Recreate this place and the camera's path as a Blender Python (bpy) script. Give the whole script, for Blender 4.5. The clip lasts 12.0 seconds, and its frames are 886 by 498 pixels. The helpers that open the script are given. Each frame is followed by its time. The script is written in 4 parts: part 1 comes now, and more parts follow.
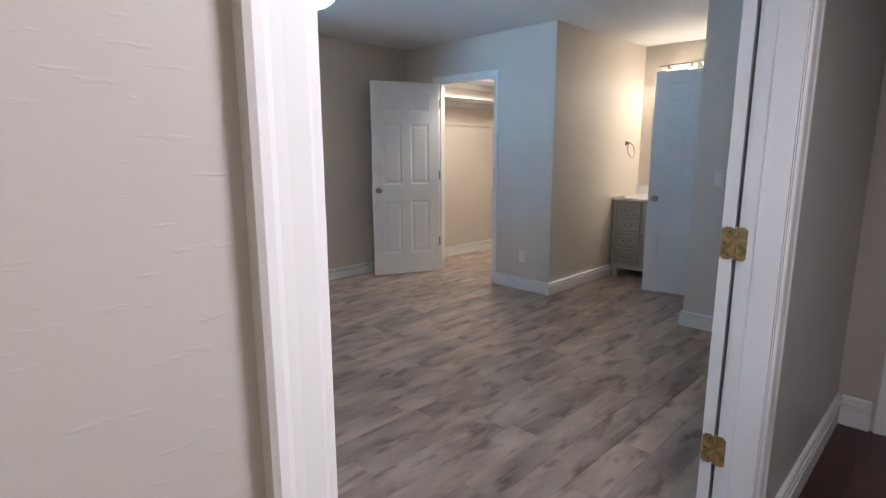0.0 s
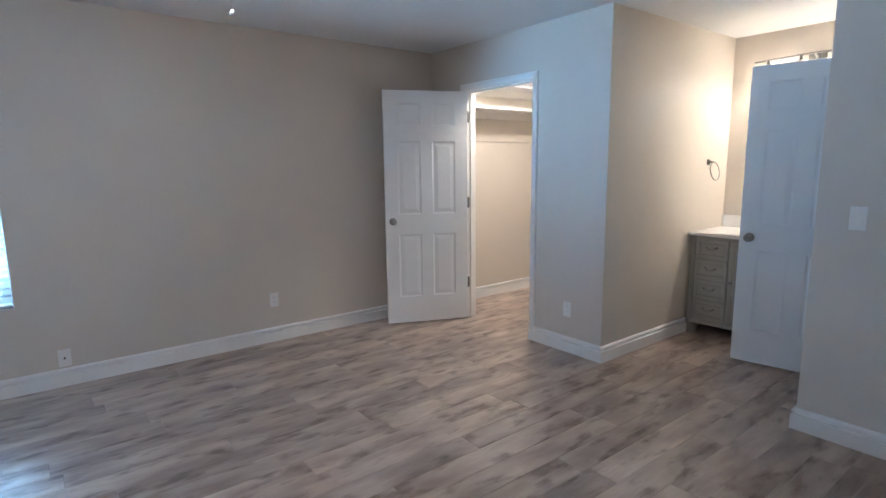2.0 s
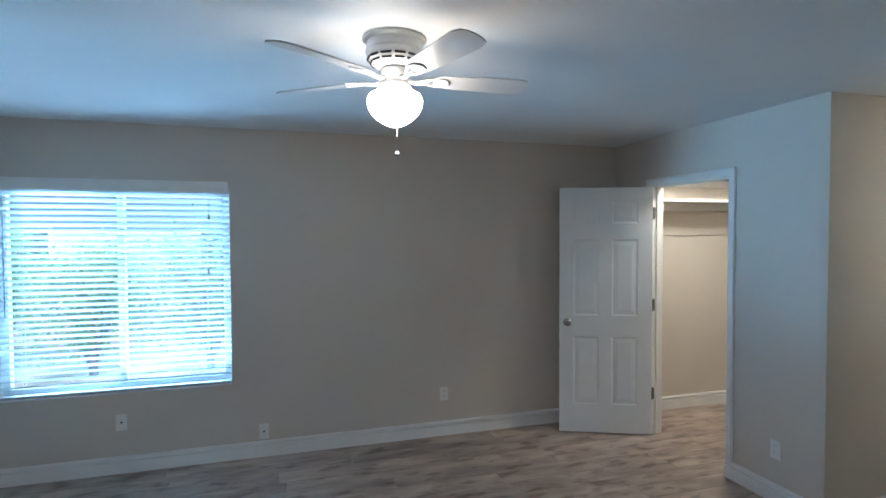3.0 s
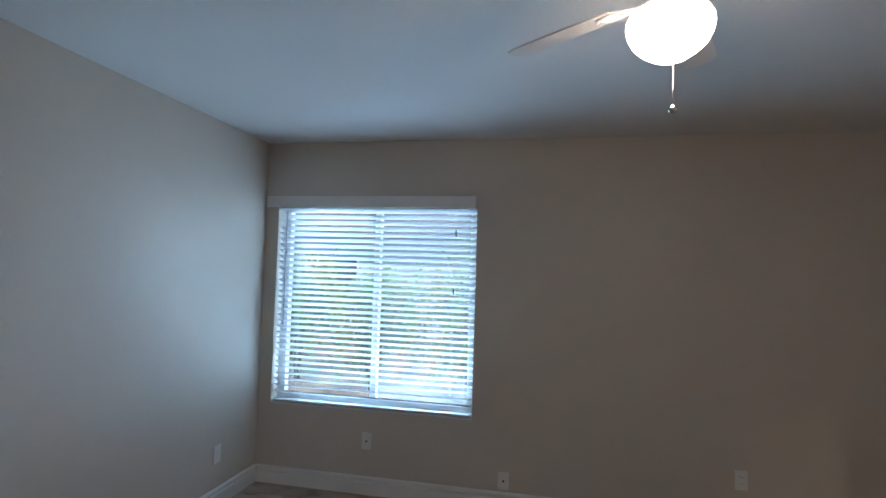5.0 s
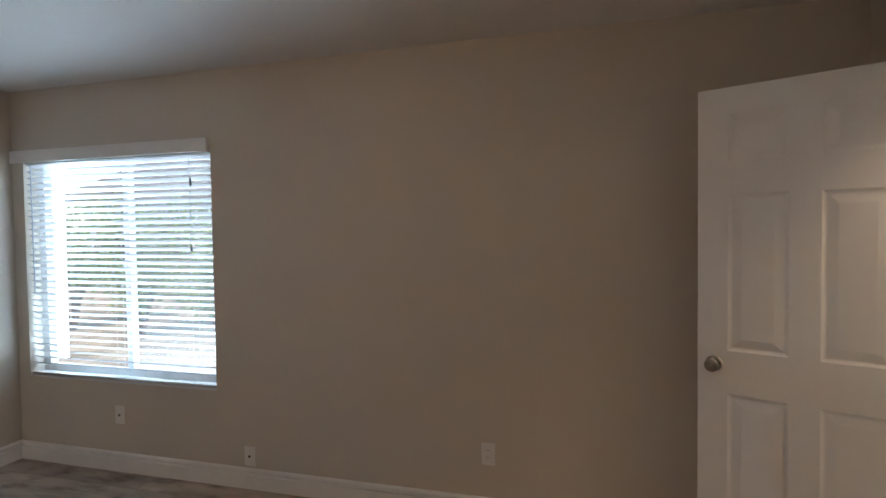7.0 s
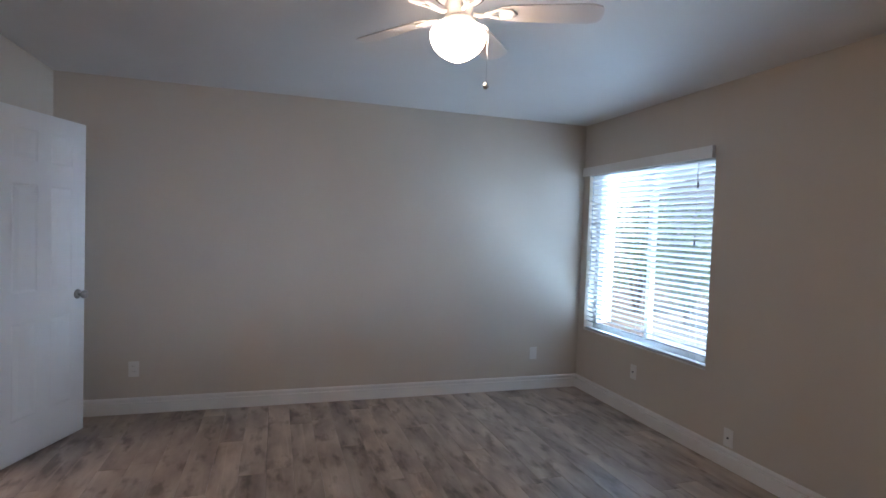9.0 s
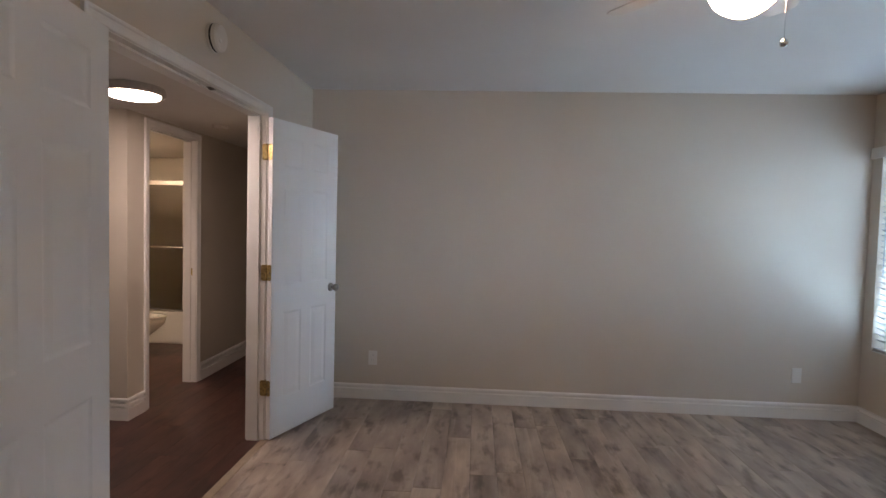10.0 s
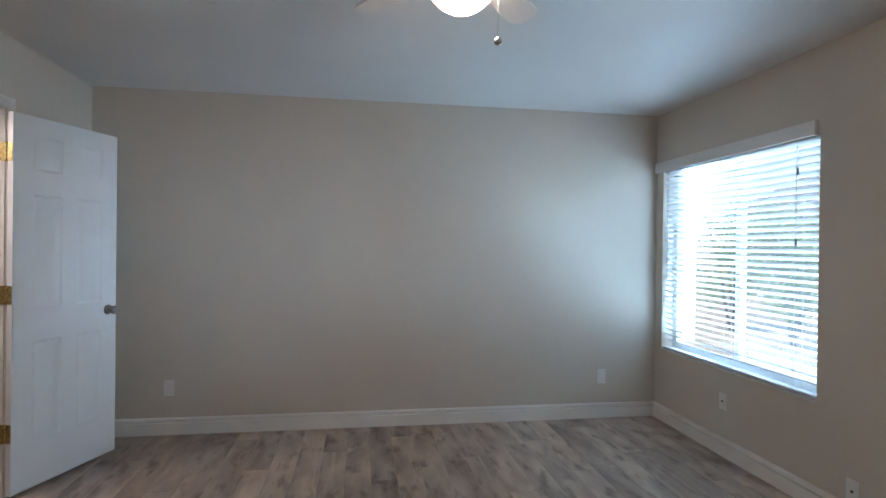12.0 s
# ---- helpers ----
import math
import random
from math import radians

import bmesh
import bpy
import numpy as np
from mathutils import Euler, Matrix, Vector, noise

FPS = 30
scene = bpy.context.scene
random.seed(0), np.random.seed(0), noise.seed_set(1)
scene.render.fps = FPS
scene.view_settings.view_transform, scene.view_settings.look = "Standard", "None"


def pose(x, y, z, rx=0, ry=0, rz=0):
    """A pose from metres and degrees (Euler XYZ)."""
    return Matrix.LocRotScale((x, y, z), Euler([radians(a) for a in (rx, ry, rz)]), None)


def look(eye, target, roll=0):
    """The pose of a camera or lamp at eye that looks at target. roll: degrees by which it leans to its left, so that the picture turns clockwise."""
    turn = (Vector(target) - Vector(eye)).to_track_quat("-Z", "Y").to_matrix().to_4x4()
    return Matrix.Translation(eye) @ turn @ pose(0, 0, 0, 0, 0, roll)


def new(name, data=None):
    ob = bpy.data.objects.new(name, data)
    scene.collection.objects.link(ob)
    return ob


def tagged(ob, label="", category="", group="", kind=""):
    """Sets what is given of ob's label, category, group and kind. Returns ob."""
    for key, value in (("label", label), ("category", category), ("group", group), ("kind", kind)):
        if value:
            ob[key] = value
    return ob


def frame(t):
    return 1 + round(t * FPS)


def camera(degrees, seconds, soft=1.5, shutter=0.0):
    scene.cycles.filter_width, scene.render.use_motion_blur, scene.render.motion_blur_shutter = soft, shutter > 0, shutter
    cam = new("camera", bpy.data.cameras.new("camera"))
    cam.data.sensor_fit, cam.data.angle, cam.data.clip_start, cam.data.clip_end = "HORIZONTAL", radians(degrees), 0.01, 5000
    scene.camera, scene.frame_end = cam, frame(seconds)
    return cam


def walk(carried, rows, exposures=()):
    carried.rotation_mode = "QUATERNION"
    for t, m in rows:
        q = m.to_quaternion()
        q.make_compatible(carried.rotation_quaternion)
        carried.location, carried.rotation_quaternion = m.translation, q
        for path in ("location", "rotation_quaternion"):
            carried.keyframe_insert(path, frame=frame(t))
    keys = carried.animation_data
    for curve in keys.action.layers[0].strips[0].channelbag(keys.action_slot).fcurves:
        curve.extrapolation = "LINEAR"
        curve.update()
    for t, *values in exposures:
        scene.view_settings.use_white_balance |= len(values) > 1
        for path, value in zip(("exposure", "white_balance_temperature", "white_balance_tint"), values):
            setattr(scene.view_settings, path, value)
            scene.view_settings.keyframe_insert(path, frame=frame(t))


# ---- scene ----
cam = camera(79.5, 12.0)
PATH = [
    (0, (0.687, -0.476, 1.354), (2.079, 0.913, 0.986), -0.1),
    (0.5, (0.956, -0.315, 1.345), (2.526, 0.872, 0.986), -0.3),
    (1, (1.298, -0.192, 1.362), (2.881, 0.979, 1.011), -0.9),
    (1.5, (1.613, -0.098, 1.357), (3.063, 1.239, 1.027), -1.1),
    (2, (1.705, 0.058, 1.424), (2.915, 1.619, 1.108), -0.6),
    (2.5, (1.83, 0.075, 1.587), (2.739, 1.84, 1.339), -0.3),
    (3, (1.933, 0.05, 1.672), (2.51, 1.964, 1.613), -0.2),
    (3.5, (1.909, 0.018, 1.688), (2.163, 1.989, 1.912), 0.1),
    (3.7, (1.877, 0.007, 1.657), (1.983, 1.977, 1.985), 0.5),
    (5.3, (2.266, 0.877, 1.501), (1.828, 2.828, 1.536), 1.4),
    (5.5, (2.427, 0.985, 1.488), (1.984, 2.936, 1.496), 1.0),
    (6, (2.917, 1.33, 1.522), (2.436, 3.271, 1.476), 0.1),
    (6.5, (3.343, 1.505, 1.498), (2.878, 3.449, 1.428), -0.4),
    (6.7, (3.492, 1.548, 1.493), (3.021, 3.49, 1.424), -0.5),
    (8.3, (4.497, 1.641, 1.406), (3.006, 2.974, 1.375), -0.3),
    (8.5, (4.525, 1.579, 1.399), (2.883, 2.72, 1.37), 0.1),
    (9, (4.386, 1.489, 1.434), (2.48, 2.092, 1.362), 2.0),
    (9.5, (4.202, 1.376, 1.427), (2.214, 1.583, 1.337), 2.0),
    (10, (4.175, 1.321, 1.406), (2.181, 1.196, 1.315), 1.5),
    (10.5, (4.158, 1.343, 1.391), (2.188, 1.003, 1.318), 1.4),
    (11, (4.145, 1.481, 1.404), (2.181, 1.11, 1.346), 1.5),
    (11.5, (4.088, 1.666, 1.419), (2.092, 1.557, 1.366), 1.3),
    (12, (4.036, 1.849, 1.36), (2.06, 2.157, 1.35), 0.7),
]
# seconds, stops, white balance in kelvin, tint
EXPOSURES = [(0.0, 0.9, 5500, 13), (0.5, 1.04, 5150, 11), (1.0, 1.12, 5200, 12), (1.5, 1.07, 5220, 12), (2.0, 1.18, 5250, 12), (3.0, 0.64, 5100, 4), (3.7, 0.08, 5250, 2), (5.3, -0.06, 6350, 17), (6.0, 0.07, 7000, 18), (6.7, 0.19, 7550, 20),
             (8.3, 0.32, 6800, 22), (9.0, 0.2, 6550, 22), (9.5, 0.26, 6700, 22), (10.5, 0.5, 7700, 25), (11.0, 0.6, 7450, 23), (11.5, 0.64, 7300, 22), (12.0, 0.5, 6500, 15)]
walk(cam, [(t, look(eye, target, roll)) for t, eye, target, roll in PATH], EXPOSURES)

# ---- world, sun, large lights ----
world = bpy.data.worlds.new("sky")
scene.world = world
world.use_nodes = True
_n = world.node_tree.nodes
_sky = _n.new("ShaderNodeTexSky")
_sky.sky_type = 'NISHITA'
_sky.sun_disc = False
_sky.sun_elevation = radians(58)
_sky.sun_rotation = radians(160)
world.node_tree.links.new(_sky.outputs[0], _n["Background"].inputs[0])
_n["Background"].inputs[1].default_value = 0.15

sun = new("sun", bpy.data.lights.new("sun", 'SUN'))
sun.data.energy = 5.0
sun.data.angle = radians(0.6)
sun.data.color = (1.0, 0.95, 0.86)
sun.matrix_world = look((2.0, -20.0, 30.0), (0.0, 8.0, 0.0))


def sky_lamp(name, eye, target, width, height, power, color=(0.52, 0.77, 1.0), spread=180):
    """An added area lamp outside the window that stands in for daylight."""
    ob = new(name, bpy.data.lights.new(name, 'AREA'))
    ob.data.shape = 'RECTANGLE'
    ob.data.size, ob.data.size_y = width, height
    ob.data.energy, ob.data.color, ob.data.spread = power, color, radians(spread)
    ob.matrix_world = look(eye, target)
    return ob


# Stand-in daylight: lamps added where the room view misses them.
sky_lamp("window_fill", (0.6, 9.8, 3.3), (0.83, 4.3, 1.3), 5.0, 0.8, 800.0)
sky_lamp("window_fill_low", (0.8, 5.5, -0.2), (0.8, 4.7, 1.7), 4.0, 1.4, 50.0)
sky_lamp("window_fill_east", (3.0, 5.5, 1.75), (0.7, 4.25, 1.3), 1.4, 2.0, 55.0)
# Narrow strips tucked outside the jamb and sill add extra blue light.
sky_lamp("window_fill_west", (-0.03, 4.50, 1.28), (4.835, 1.9, 1.20), 0.19, 1.36, 98.0, (0.40, 0.74, 1.0))
sky_lamp("window_fill_sill", (1.02, 4.53, 0.48), (1.5, 0.0, 1.7), 1.0, 0.13, 45.0, (0.42, 0.74, 1.0))
sky_lamp("window_fill_far", (2.0, 6.5, 1.4), (0.4, 0.0, 1.3), 0.9, 2.2, 22.0, spread=32)

GLOBE_POWER, HALL_POWER, VANITY_POWER, CLOSET_POWER = 23.0, 62.0, 11.0, 80.0

# ---- materials ----


def shader(name):
    m = bpy.data.materials.new(name)
    m.use_nodes = True
    return m, m.node_tree.nodes, m.node_tree.links, m.node_tree.nodes["Principled BSDF"]


def add_noise(nodes, links, scale, detail=4.0, stretch=None, coord="Object", offset=None):
    tc = nodes.new("ShaderNodeTexCoord")
    src = tc.outputs[coord]
    if stretch or offset:
        mp = nodes.new("ShaderNodeMapping")
        if stretch:
            mp.inputs["Scale"].default_value = stretch
        links.new(src, mp.inputs["Vector"])
        if offset:
            links.new(offset, mp.inputs["Location"])
        src = mp.outputs[0]
    nz = nodes.new("ShaderNodeTexNoise")
    nz.inputs["Scale"].default_value = scale
    nz.inputs["Detail"].default_value = detail
    links.new(src, nz.inputs["Vector"])
    return nz.outputs[0]


def add_ramp(nodes, links, value, stops):
    r = nodes.new("ShaderNodeValToRGB")
    el = r.color_ramp.elements
    while len(el) < len(stops):
        el.new(0.5)
    for e, (p, c) in zip(el, stops):
        e.position, e.color = p, (*c, 1)
    links.new(value, r.inputs[0])
    return r.outputs[0]


def add_mix(nodes, links, fac, a, b, blend='MIX'):
    mx = nodes.new("ShaderNodeMix")
    mx.data_type, mx.blend_type = 'RGBA', blend
    for sock, v in ((mx.inputs[0], fac), (mx.inputs[6], a), (mx.inputs[7], b)):
        if isinstance(v, bpy.types.NodeSocket):
            links.new(v, sock)
        elif isinstance(v, (int, float)):
            sock.default_value = v
        else:
            sock.default_value = (*v, 1)
    return mx.outputs[2]


def add_bump(nodes, links, bsdf, height, strength, distance):
    b = nodes.new("ShaderNodeBump")
    b.inputs["Strength"].default_value = strength
    b.inputs["Distance"].default_value = distance
    links.new(height, b.inputs["Height"])
    links.new(b.outputs[0], bsdf.inputs["Normal"])


def paint(name, color, rough=0.55, vary=0.05, grain=160.0, relief=0.25, depth=0.002, blotch=1.3):
    """Rolled or sprayed paint: slight blotches in tone, fine relief."""
    m, nodes, links, b = shader(name)
    big = add_noise(nodes, links, blotch, 5.0)
    lo = tuple(c * (1 - vary) for c in color)
    hi = tuple(min(1.0, c * (1 + vary)) for c in color)
    links.new(add_ramp(nodes, links, big, [(0.3, lo), (0.7, hi)]), b.inputs["Base Color"])
    r = nodes.new("ShaderNodeMapRange")
    r.inputs[3].default_value, r.inputs[4].default_value = rough - 0.07, rough + 0.07
    links.new(add_noise(nodes, links, 9.0, 3.0), r.inputs[0])
    links.new(r.outputs[0], b.inputs["Roughness"])
    add_bump(nodes, links, b, add_noise(nodes, links, grain, 3.0), relief, depth)
    return m


def metal(name, color, rough=0.3, vary=0.15):
    m, nodes, links, b = shader(name)
    b.inputs["Metallic"].default_value = 1.0
    nz = add_noise(nodes, links, 60.0, 5.0)
    lo = tuple(c * (1 - vary * 2) for c in color)
    links.new(add_ramp(nodes, links, nz, [(0.35, lo), (0.65, color)]), b.inputs["Base Color"])
    r = nodes.new("ShaderNodeMapRange")
    r.inputs[3].default_value, r.inputs[4].default_value = rough, rough + 0.2
    links.new(nz, r.inputs[0])
    links.new(r.outputs[0], b.inputs["Roughness"])
    return m


def planks(name, dark, mid, light, rough, joint_tone=0.18):
    """Plank boards: each board its own tone, long grain, knots and pale worn streaks."""
    m, nodes, links, b = shader(name)
    info = nodes.new("ShaderNodeObjectInfo")
    mul = nodes.new("ShaderNodeVectorMath")
    mul.operation = 'MULTIPLY'
    comb = nodes.new("ShaderNodeCombineXYZ")
    for i in range(3):
        links.new(info.outputs["Random"], comb.inputs[i])
    links.new(comb.outputs[0], mul.inputs[0])
    mul.inputs[1].default_value = (37.0, 91.0, 53.0)
    off = mul.outputs[0]
    tone = add_noise(nodes, links, 1.0, 4.0, (2.6, 8.0, 1.0), offset=off)
    grain = add_noise(nodes, links, 1.0, 6.0, (7.0, 120.0, 1.0), offset=off)
    knots = add_noise(nodes, links, 1.0, 4.0, (5.0, 13.0, 1.0), offset=off)
    streak = add_noise(nodes, links, 1.0, 2.0, (0.9, 24.0, 1.0), offset=off)
    base = add_ramp(nodes, links, tone, [(0.28, dark), (0.5, mid), (0.74, light)])
    board = add_ramp(nodes, links, info.outputs["Random"], [(0.0, (0.84, 0.84, 0.85)), (0.5, (0.99, 0.98, 0.97)), (1.0, (1.18, 1.17, 1.15))])
    base = add_mix(nodes, links, 1.0, base, board, 'MULTIPLY')
    g = add_ramp(nodes, links, grain, [(0.3, (0.66, 0.64, 0.62)), (0.6, (1.06, 1.06, 1.06))])
    base = add_mix(nodes, links, 0.22, base, g, 'MULTIPLY')
    k = add_ramp(nodes, links, knots, [(0.31, (0.34, 0.32, 0.31)), (0.40, (0.72, 0.71, 0.70)), (0.47, (1, 1, 1))])
    base = add_mix(nodes, links, 0.85, base, k, 'MULTIPLY')
    s = add_ramp(nodes, links, streak, [(0.66, (0, 0, 0)), (0.76, (0.28, 0.28, 0.28))])
    base = add_mix(nodes, links, s, base, tuple(min(1, c * 1.35) for c in light))
    links.new(base, b.inputs["Base Color"])
    r = nodes.new("ShaderNodeMapRange")
    r.inputs[3].default_value, r.inputs[4].default_value = rough - 0.08, rough + 0.12
    links.new(grain, r.inputs[0])
    links.new(r.outputs[0], b.inputs["Roughness"])
    add_bump(nodes, links, b, grain, 0.12, 0.001)
    return m


def glow(name, color, strength):
    m, nodes, links, b = shader(name)
    b.inputs["Base Color"].default_value = (0.9, 0.9, 0.9, 1)
    b.inputs["Emission Color"].default_value = (*color, 1)
    b.inputs["Emission Strength"].default_value = strength
    return m


def glass(name, rough=0.0, tint=(1, 1, 1)):
    m, nodes, links, b = shader(name)
    b.inputs["Base Color"].default_value = (*tint, 1)
    b.inputs["Transmission Weight"].default_value = 1.0
    b.inputs["Roughness"].default_value = rough
    b.inputs["IOR"].default_value = 1.45 if rough else 1.08
    return m


def hazed(m, amount):
    """Mixes a faint translucent veil into a pane to imitate overexposed daylight haze."""
    nodes, links = m.node_tree.nodes, m.node_tree.links
    tl = nodes.new("ShaderNodeBsdfTranslucent")
    tl.inputs[0].default_value = (0.62, 0.64, 0.66, 1)
    mx = nodes.new("ShaderNodeMixShader")
    mx.inputs[0].default_value = amount
    links.new(nodes["Principled BSDF"].outputs[0], mx.inputs[1])
    links.new(tl.outputs[0], mx.inputs[2])
    links.new(mx.outputs[0], nodes["Material Output"].inputs[0])
    return m


M_WALL = paint("wall_paint_beige", (0.60, 0.545, 0.475), 0.5, 0.03, 140.0, 0.22, 0.002)
M_CEIL = paint("ceiling_paint_white", (0.74, 0.74, 0.73), 0.75, 0.03, 90.0, 0.35, 0.003)
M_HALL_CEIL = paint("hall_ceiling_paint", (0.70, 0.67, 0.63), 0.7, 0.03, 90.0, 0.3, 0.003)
M_TRIM = paint("trim_paint_white", (0.78, 0.77, 0.75), 0.35, 0.04, 60.0, 0.08, 0.001, 3.0)
M_DOOR = paint("door_paint_white", (0.76, 0.77, 0.77), 0.38, 0.03, 220.0, 0.10, 0.001, 2.0)
M_PLATE = paint("plate_plastic_white", (0.76, 0.75, 0.72), 0.3, 0.02, 50.0, 0.02, 0.0005)
M_VINYL = paint("window_vinyl_white", (0.68, 0.69, 0.70), 0.35, 0.03, 50.0, 0.03, 0.0005)
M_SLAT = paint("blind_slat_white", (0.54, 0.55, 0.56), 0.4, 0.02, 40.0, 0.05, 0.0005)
M_CORD = paint("cord_dark_grey", (0.16, 0.17, 0.19), 0.6, 0.1)
M_WAND = paint("wand_grey", (0.42, 0.46, 0.52), 0.3, 0.05)
M_FAN = paint("fan_enamel_white", (0.76, 0.75, 0.73), 0.3, 0.03, 60.0, 0.02, 0.0005)
M_BLADE = paint("fan_blade_white", (0.66, 0.64, 0.62), 0.4, 0.06, 60.0, 0.04, 0.0005)
M_DARK = paint("dark_slot", (0.03, 0.03, 0.03), 0.7, 0.1)
M_VANITY = paint("vanity_paint_grey", (0.33, 0.33, 0.305), 0.4, 0.05, 90.0, 0.08, 0.001)
M_COUNTER = paint("vanity_counter_white", (0.78, 0.78, 0.77), 0.15, 0.04, 20.0, 0.02, 0.0005, 6.0)
M_PORC = paint("porcelain_white", (0.72, 0.71, 0.68), 0.12, 0.02, 10.0, 0.01, 0.0005)
M_SHELF = paint("shelf_paint_white", (0.78, 0.76, 0.72), 0.45, 0.03)
M_NICKEL = metal("satin_nickel", (0.38, 0.37, 0.35), 0.26)
M_BRASS = metal("worn_brass", (0.66, 0.50, 0.22), 0.32, 0.22)
M_STEEL = metal("hinge_steel", (0.20, 0.19, 0.18), 0.4)
M_CHROME = metal("chrome", (0.72, 0.72, 0.72), 0.12, 0.05)
M_FLOOR = planks("grey_oak_planks", (0.225, 0.176, 0.146), (0.375, 0.300, 0.250), (0.530, 0.445, 0.380), 0.34)
M_HALLFLOOR = planks("dark_cherry_planks", (0.030, 0.013, 0.011), (0.060, 0.024, 0.019), (0.100, 0.043, 0.033), 0.36)
M_SUBFLOOR = paint("joint_dark", (0.06, 0.05, 0.045), 0.9, 0.1)
M_STRIP = paint("threshold_oak", (0.36, 0.28, 0.20), 0.45, 0.12, 30.0, 0.1, 0.001, 14.0)
M_GLOBE = glow("globe_glass_lit", (1.0, 0.78, 0.58), GLOBE_POWER)
M_HALLGLOW = glow("hall_diffuser_lit", (1.0, 0.88, 0.82), HALL_POWER)
M_VANGLOW = glow("vanity_glass_lit", (1.0, 0.80, 0.56), VANITY_POWER)
M_VANBULB = glow("vanity_bulb_lit", (1.0, 0.80, 0.56), VANITY_POWER * 9)
M_BATHGLOW = glow("bath_glass_lit", (1.0, 0.80, 0.58), 115.0)
M_CLOSETGLOW = glow("closet_glass_lit", (1.0, 0.82, 0.60), CLOSET_POWER)
# the pane carries a small share of imitated haze
M_GLASS = hazed(glass("window_glass"), 0.014)


def screen_mat():
    """Fine insect mesh: mostly open, a veil of light on the wires."""
    m, nodes, links, b = shader("insect_screen")
    b.inputs["Base Color"].default_value = (0.50, 0.53, 0.56, 1)
    b.inputs["Roughness"].default_value = 0.6
    tr = nodes.new("ShaderNodeBsdfTransparent")
    tl = nodes.new("ShaderNodeBsdfTranslucent")
    tl.inputs[0].default_value = (0.50, 0.53, 0.56, 1)
    m1 = nodes.new("ShaderNodeMixShader")
    m1.inputs[0].default_value = 0.6
    links.new(b.outputs[0], m1.inputs[1])
    links.new(tl.outputs[0], m1.inputs[2])
    m2 = nodes.new("ShaderNodeMixShader")
    m2.inputs[0].default_value = 0.04
    links.new(tr.outputs[0], m2.inputs[1])
    links.new(m1.outputs[0], m2.inputs[2])
    links.new(m2.outputs[0], nodes["Material Output"].inputs[0])
    return m


M_SCREEN = screen_mat()
M_FROST = glass("shower_glass", 0.35, (0.55, 0.5, 0.42))
M_MIRROR = metal("mirror_silver", (0.86, 0.87, 0.87), 0.01, 0.0)
M_MIRROR.node_tree.nodes["Principled BSDF"].inputs["Roughness"].default_value = 0.01
M_BARK = paint("bark", (0.11, 0.08, 0.06), 0.9, 0.3, 40.0, 0.8, 0.01, 8.0)
M_GRASS = paint("lawn_and_soil", (0.25, 0.22, 0.17), 0.95, 0.4, 30.0, 0.8, 0.02, 2.0)
M_STUCCO = paint("stucco_grey_blue", (0.40, 0.45, 0.53), 0.9, 0.06, 30.0, 0.5, 0.01)
M_ROOF = paint("roof_shingle_dark", (0.13, 0.13, 0.14), 0.9, 0.25, 12.0, 0.8, 0.02, 5.0)
M_HALLWALL = paint("hall_plaster_paint", (0.565, 0.51, 0.435), 0.5, 0.03, 140.0, 0.22, 0.002)


def plaster():
    """Hand-trowelled skip in the paint: soft flats with short ragged ridges."""
    m, nodes, links, b = shader("hall_skip_plaster")
    big = add_noise(nodes, links, 1.5, 5.0)
    links.new(add_ramp(nodes, links, big, [(0.3, (0.50, 0.47, 0.425)), (0.7, (0.545, 0.51, 0.465))]), b.inputs["Base Color"])
    b.inputs["Roughness"].default_value = 0.42
    ridges = add_noise(nodes, links, 1.0, 3.0, (24.0, 24.0, 150.0))
    fine = add_noise(nodes, links, 150.0, 3.0)
    cut = add_ramp(nodes, links, ridges, [(0.63, (0, 0, 0)), (0.70, (1, 1, 1))])
    soft = add_noise(nodes, links, 5.0, 3.0, (1, 1, 3.0))
    h = add_mix(nodes, links, 0.12, cut, fine)
    h = add_mix(nodes, links, 0.3, h, soft)
    add_bump(nodes, links, b, h, 0.17, 0.0022)
    return m


M_PLASTER = plaster()


def leaves_mat():
    m, nodes, links, b = shader("leaf_green")
    geo = nodes.new("ShaderNodeNewGeometry")
    c = add_ramp(nodes, links, geo.outputs["Random Per Island"], [(0.0, (0.06, 0.11, 0.03)), (0.5, (0.12, 0.20, 0.06)), (1.0, (0.24, 0.31, 0.12))])
    links.new(c, b.inputs["Base Color"])
    b.inputs["Roughness"].default_value = 0.45
    tl = nodes.new("ShaderNodeBsdfTranslucent")
    links.new(add_mix(nodes, links, 0.5, c, (0.30, 0.36, 0.16)), tl.inputs[0])
    mx = nodes.new("ShaderNodeMixShader")
    mx.inputs[0].default_value = 0.4
    links.new(b.outputs[0], mx.inputs[1])
    links.new(tl.outputs[0], mx.inputs[2])
    links.new(mx.outputs[0], nodes["Material Output"].inputs[0])
    return m


M_LEAF = leaves_mat()

# ---- building helpers ----


def box(bm, x0, y0, z0, x1, y1, z1, bevel=0.0):
    made = bmesh.ops.create_cube(bm, size=1.0)
    vs = made["verts"]
    bmesh.ops.scale(bm, vec=(abs(x1 - x0), abs(y1 - y0), abs(z1 - z0)), verts=vs)
    bmesh.ops.translate(bm, vec=((x0 + x1) / 2, (y0 + y1) / 2, (z0 + z1) / 2), verts=vs)
    if bevel:
        es = {e for v in vs for e in v.link_edges}
        bmesh.ops.bevel(bm, geom=list(es), offset=bevel, segments=2, affect='EDGES', profile=0.6)


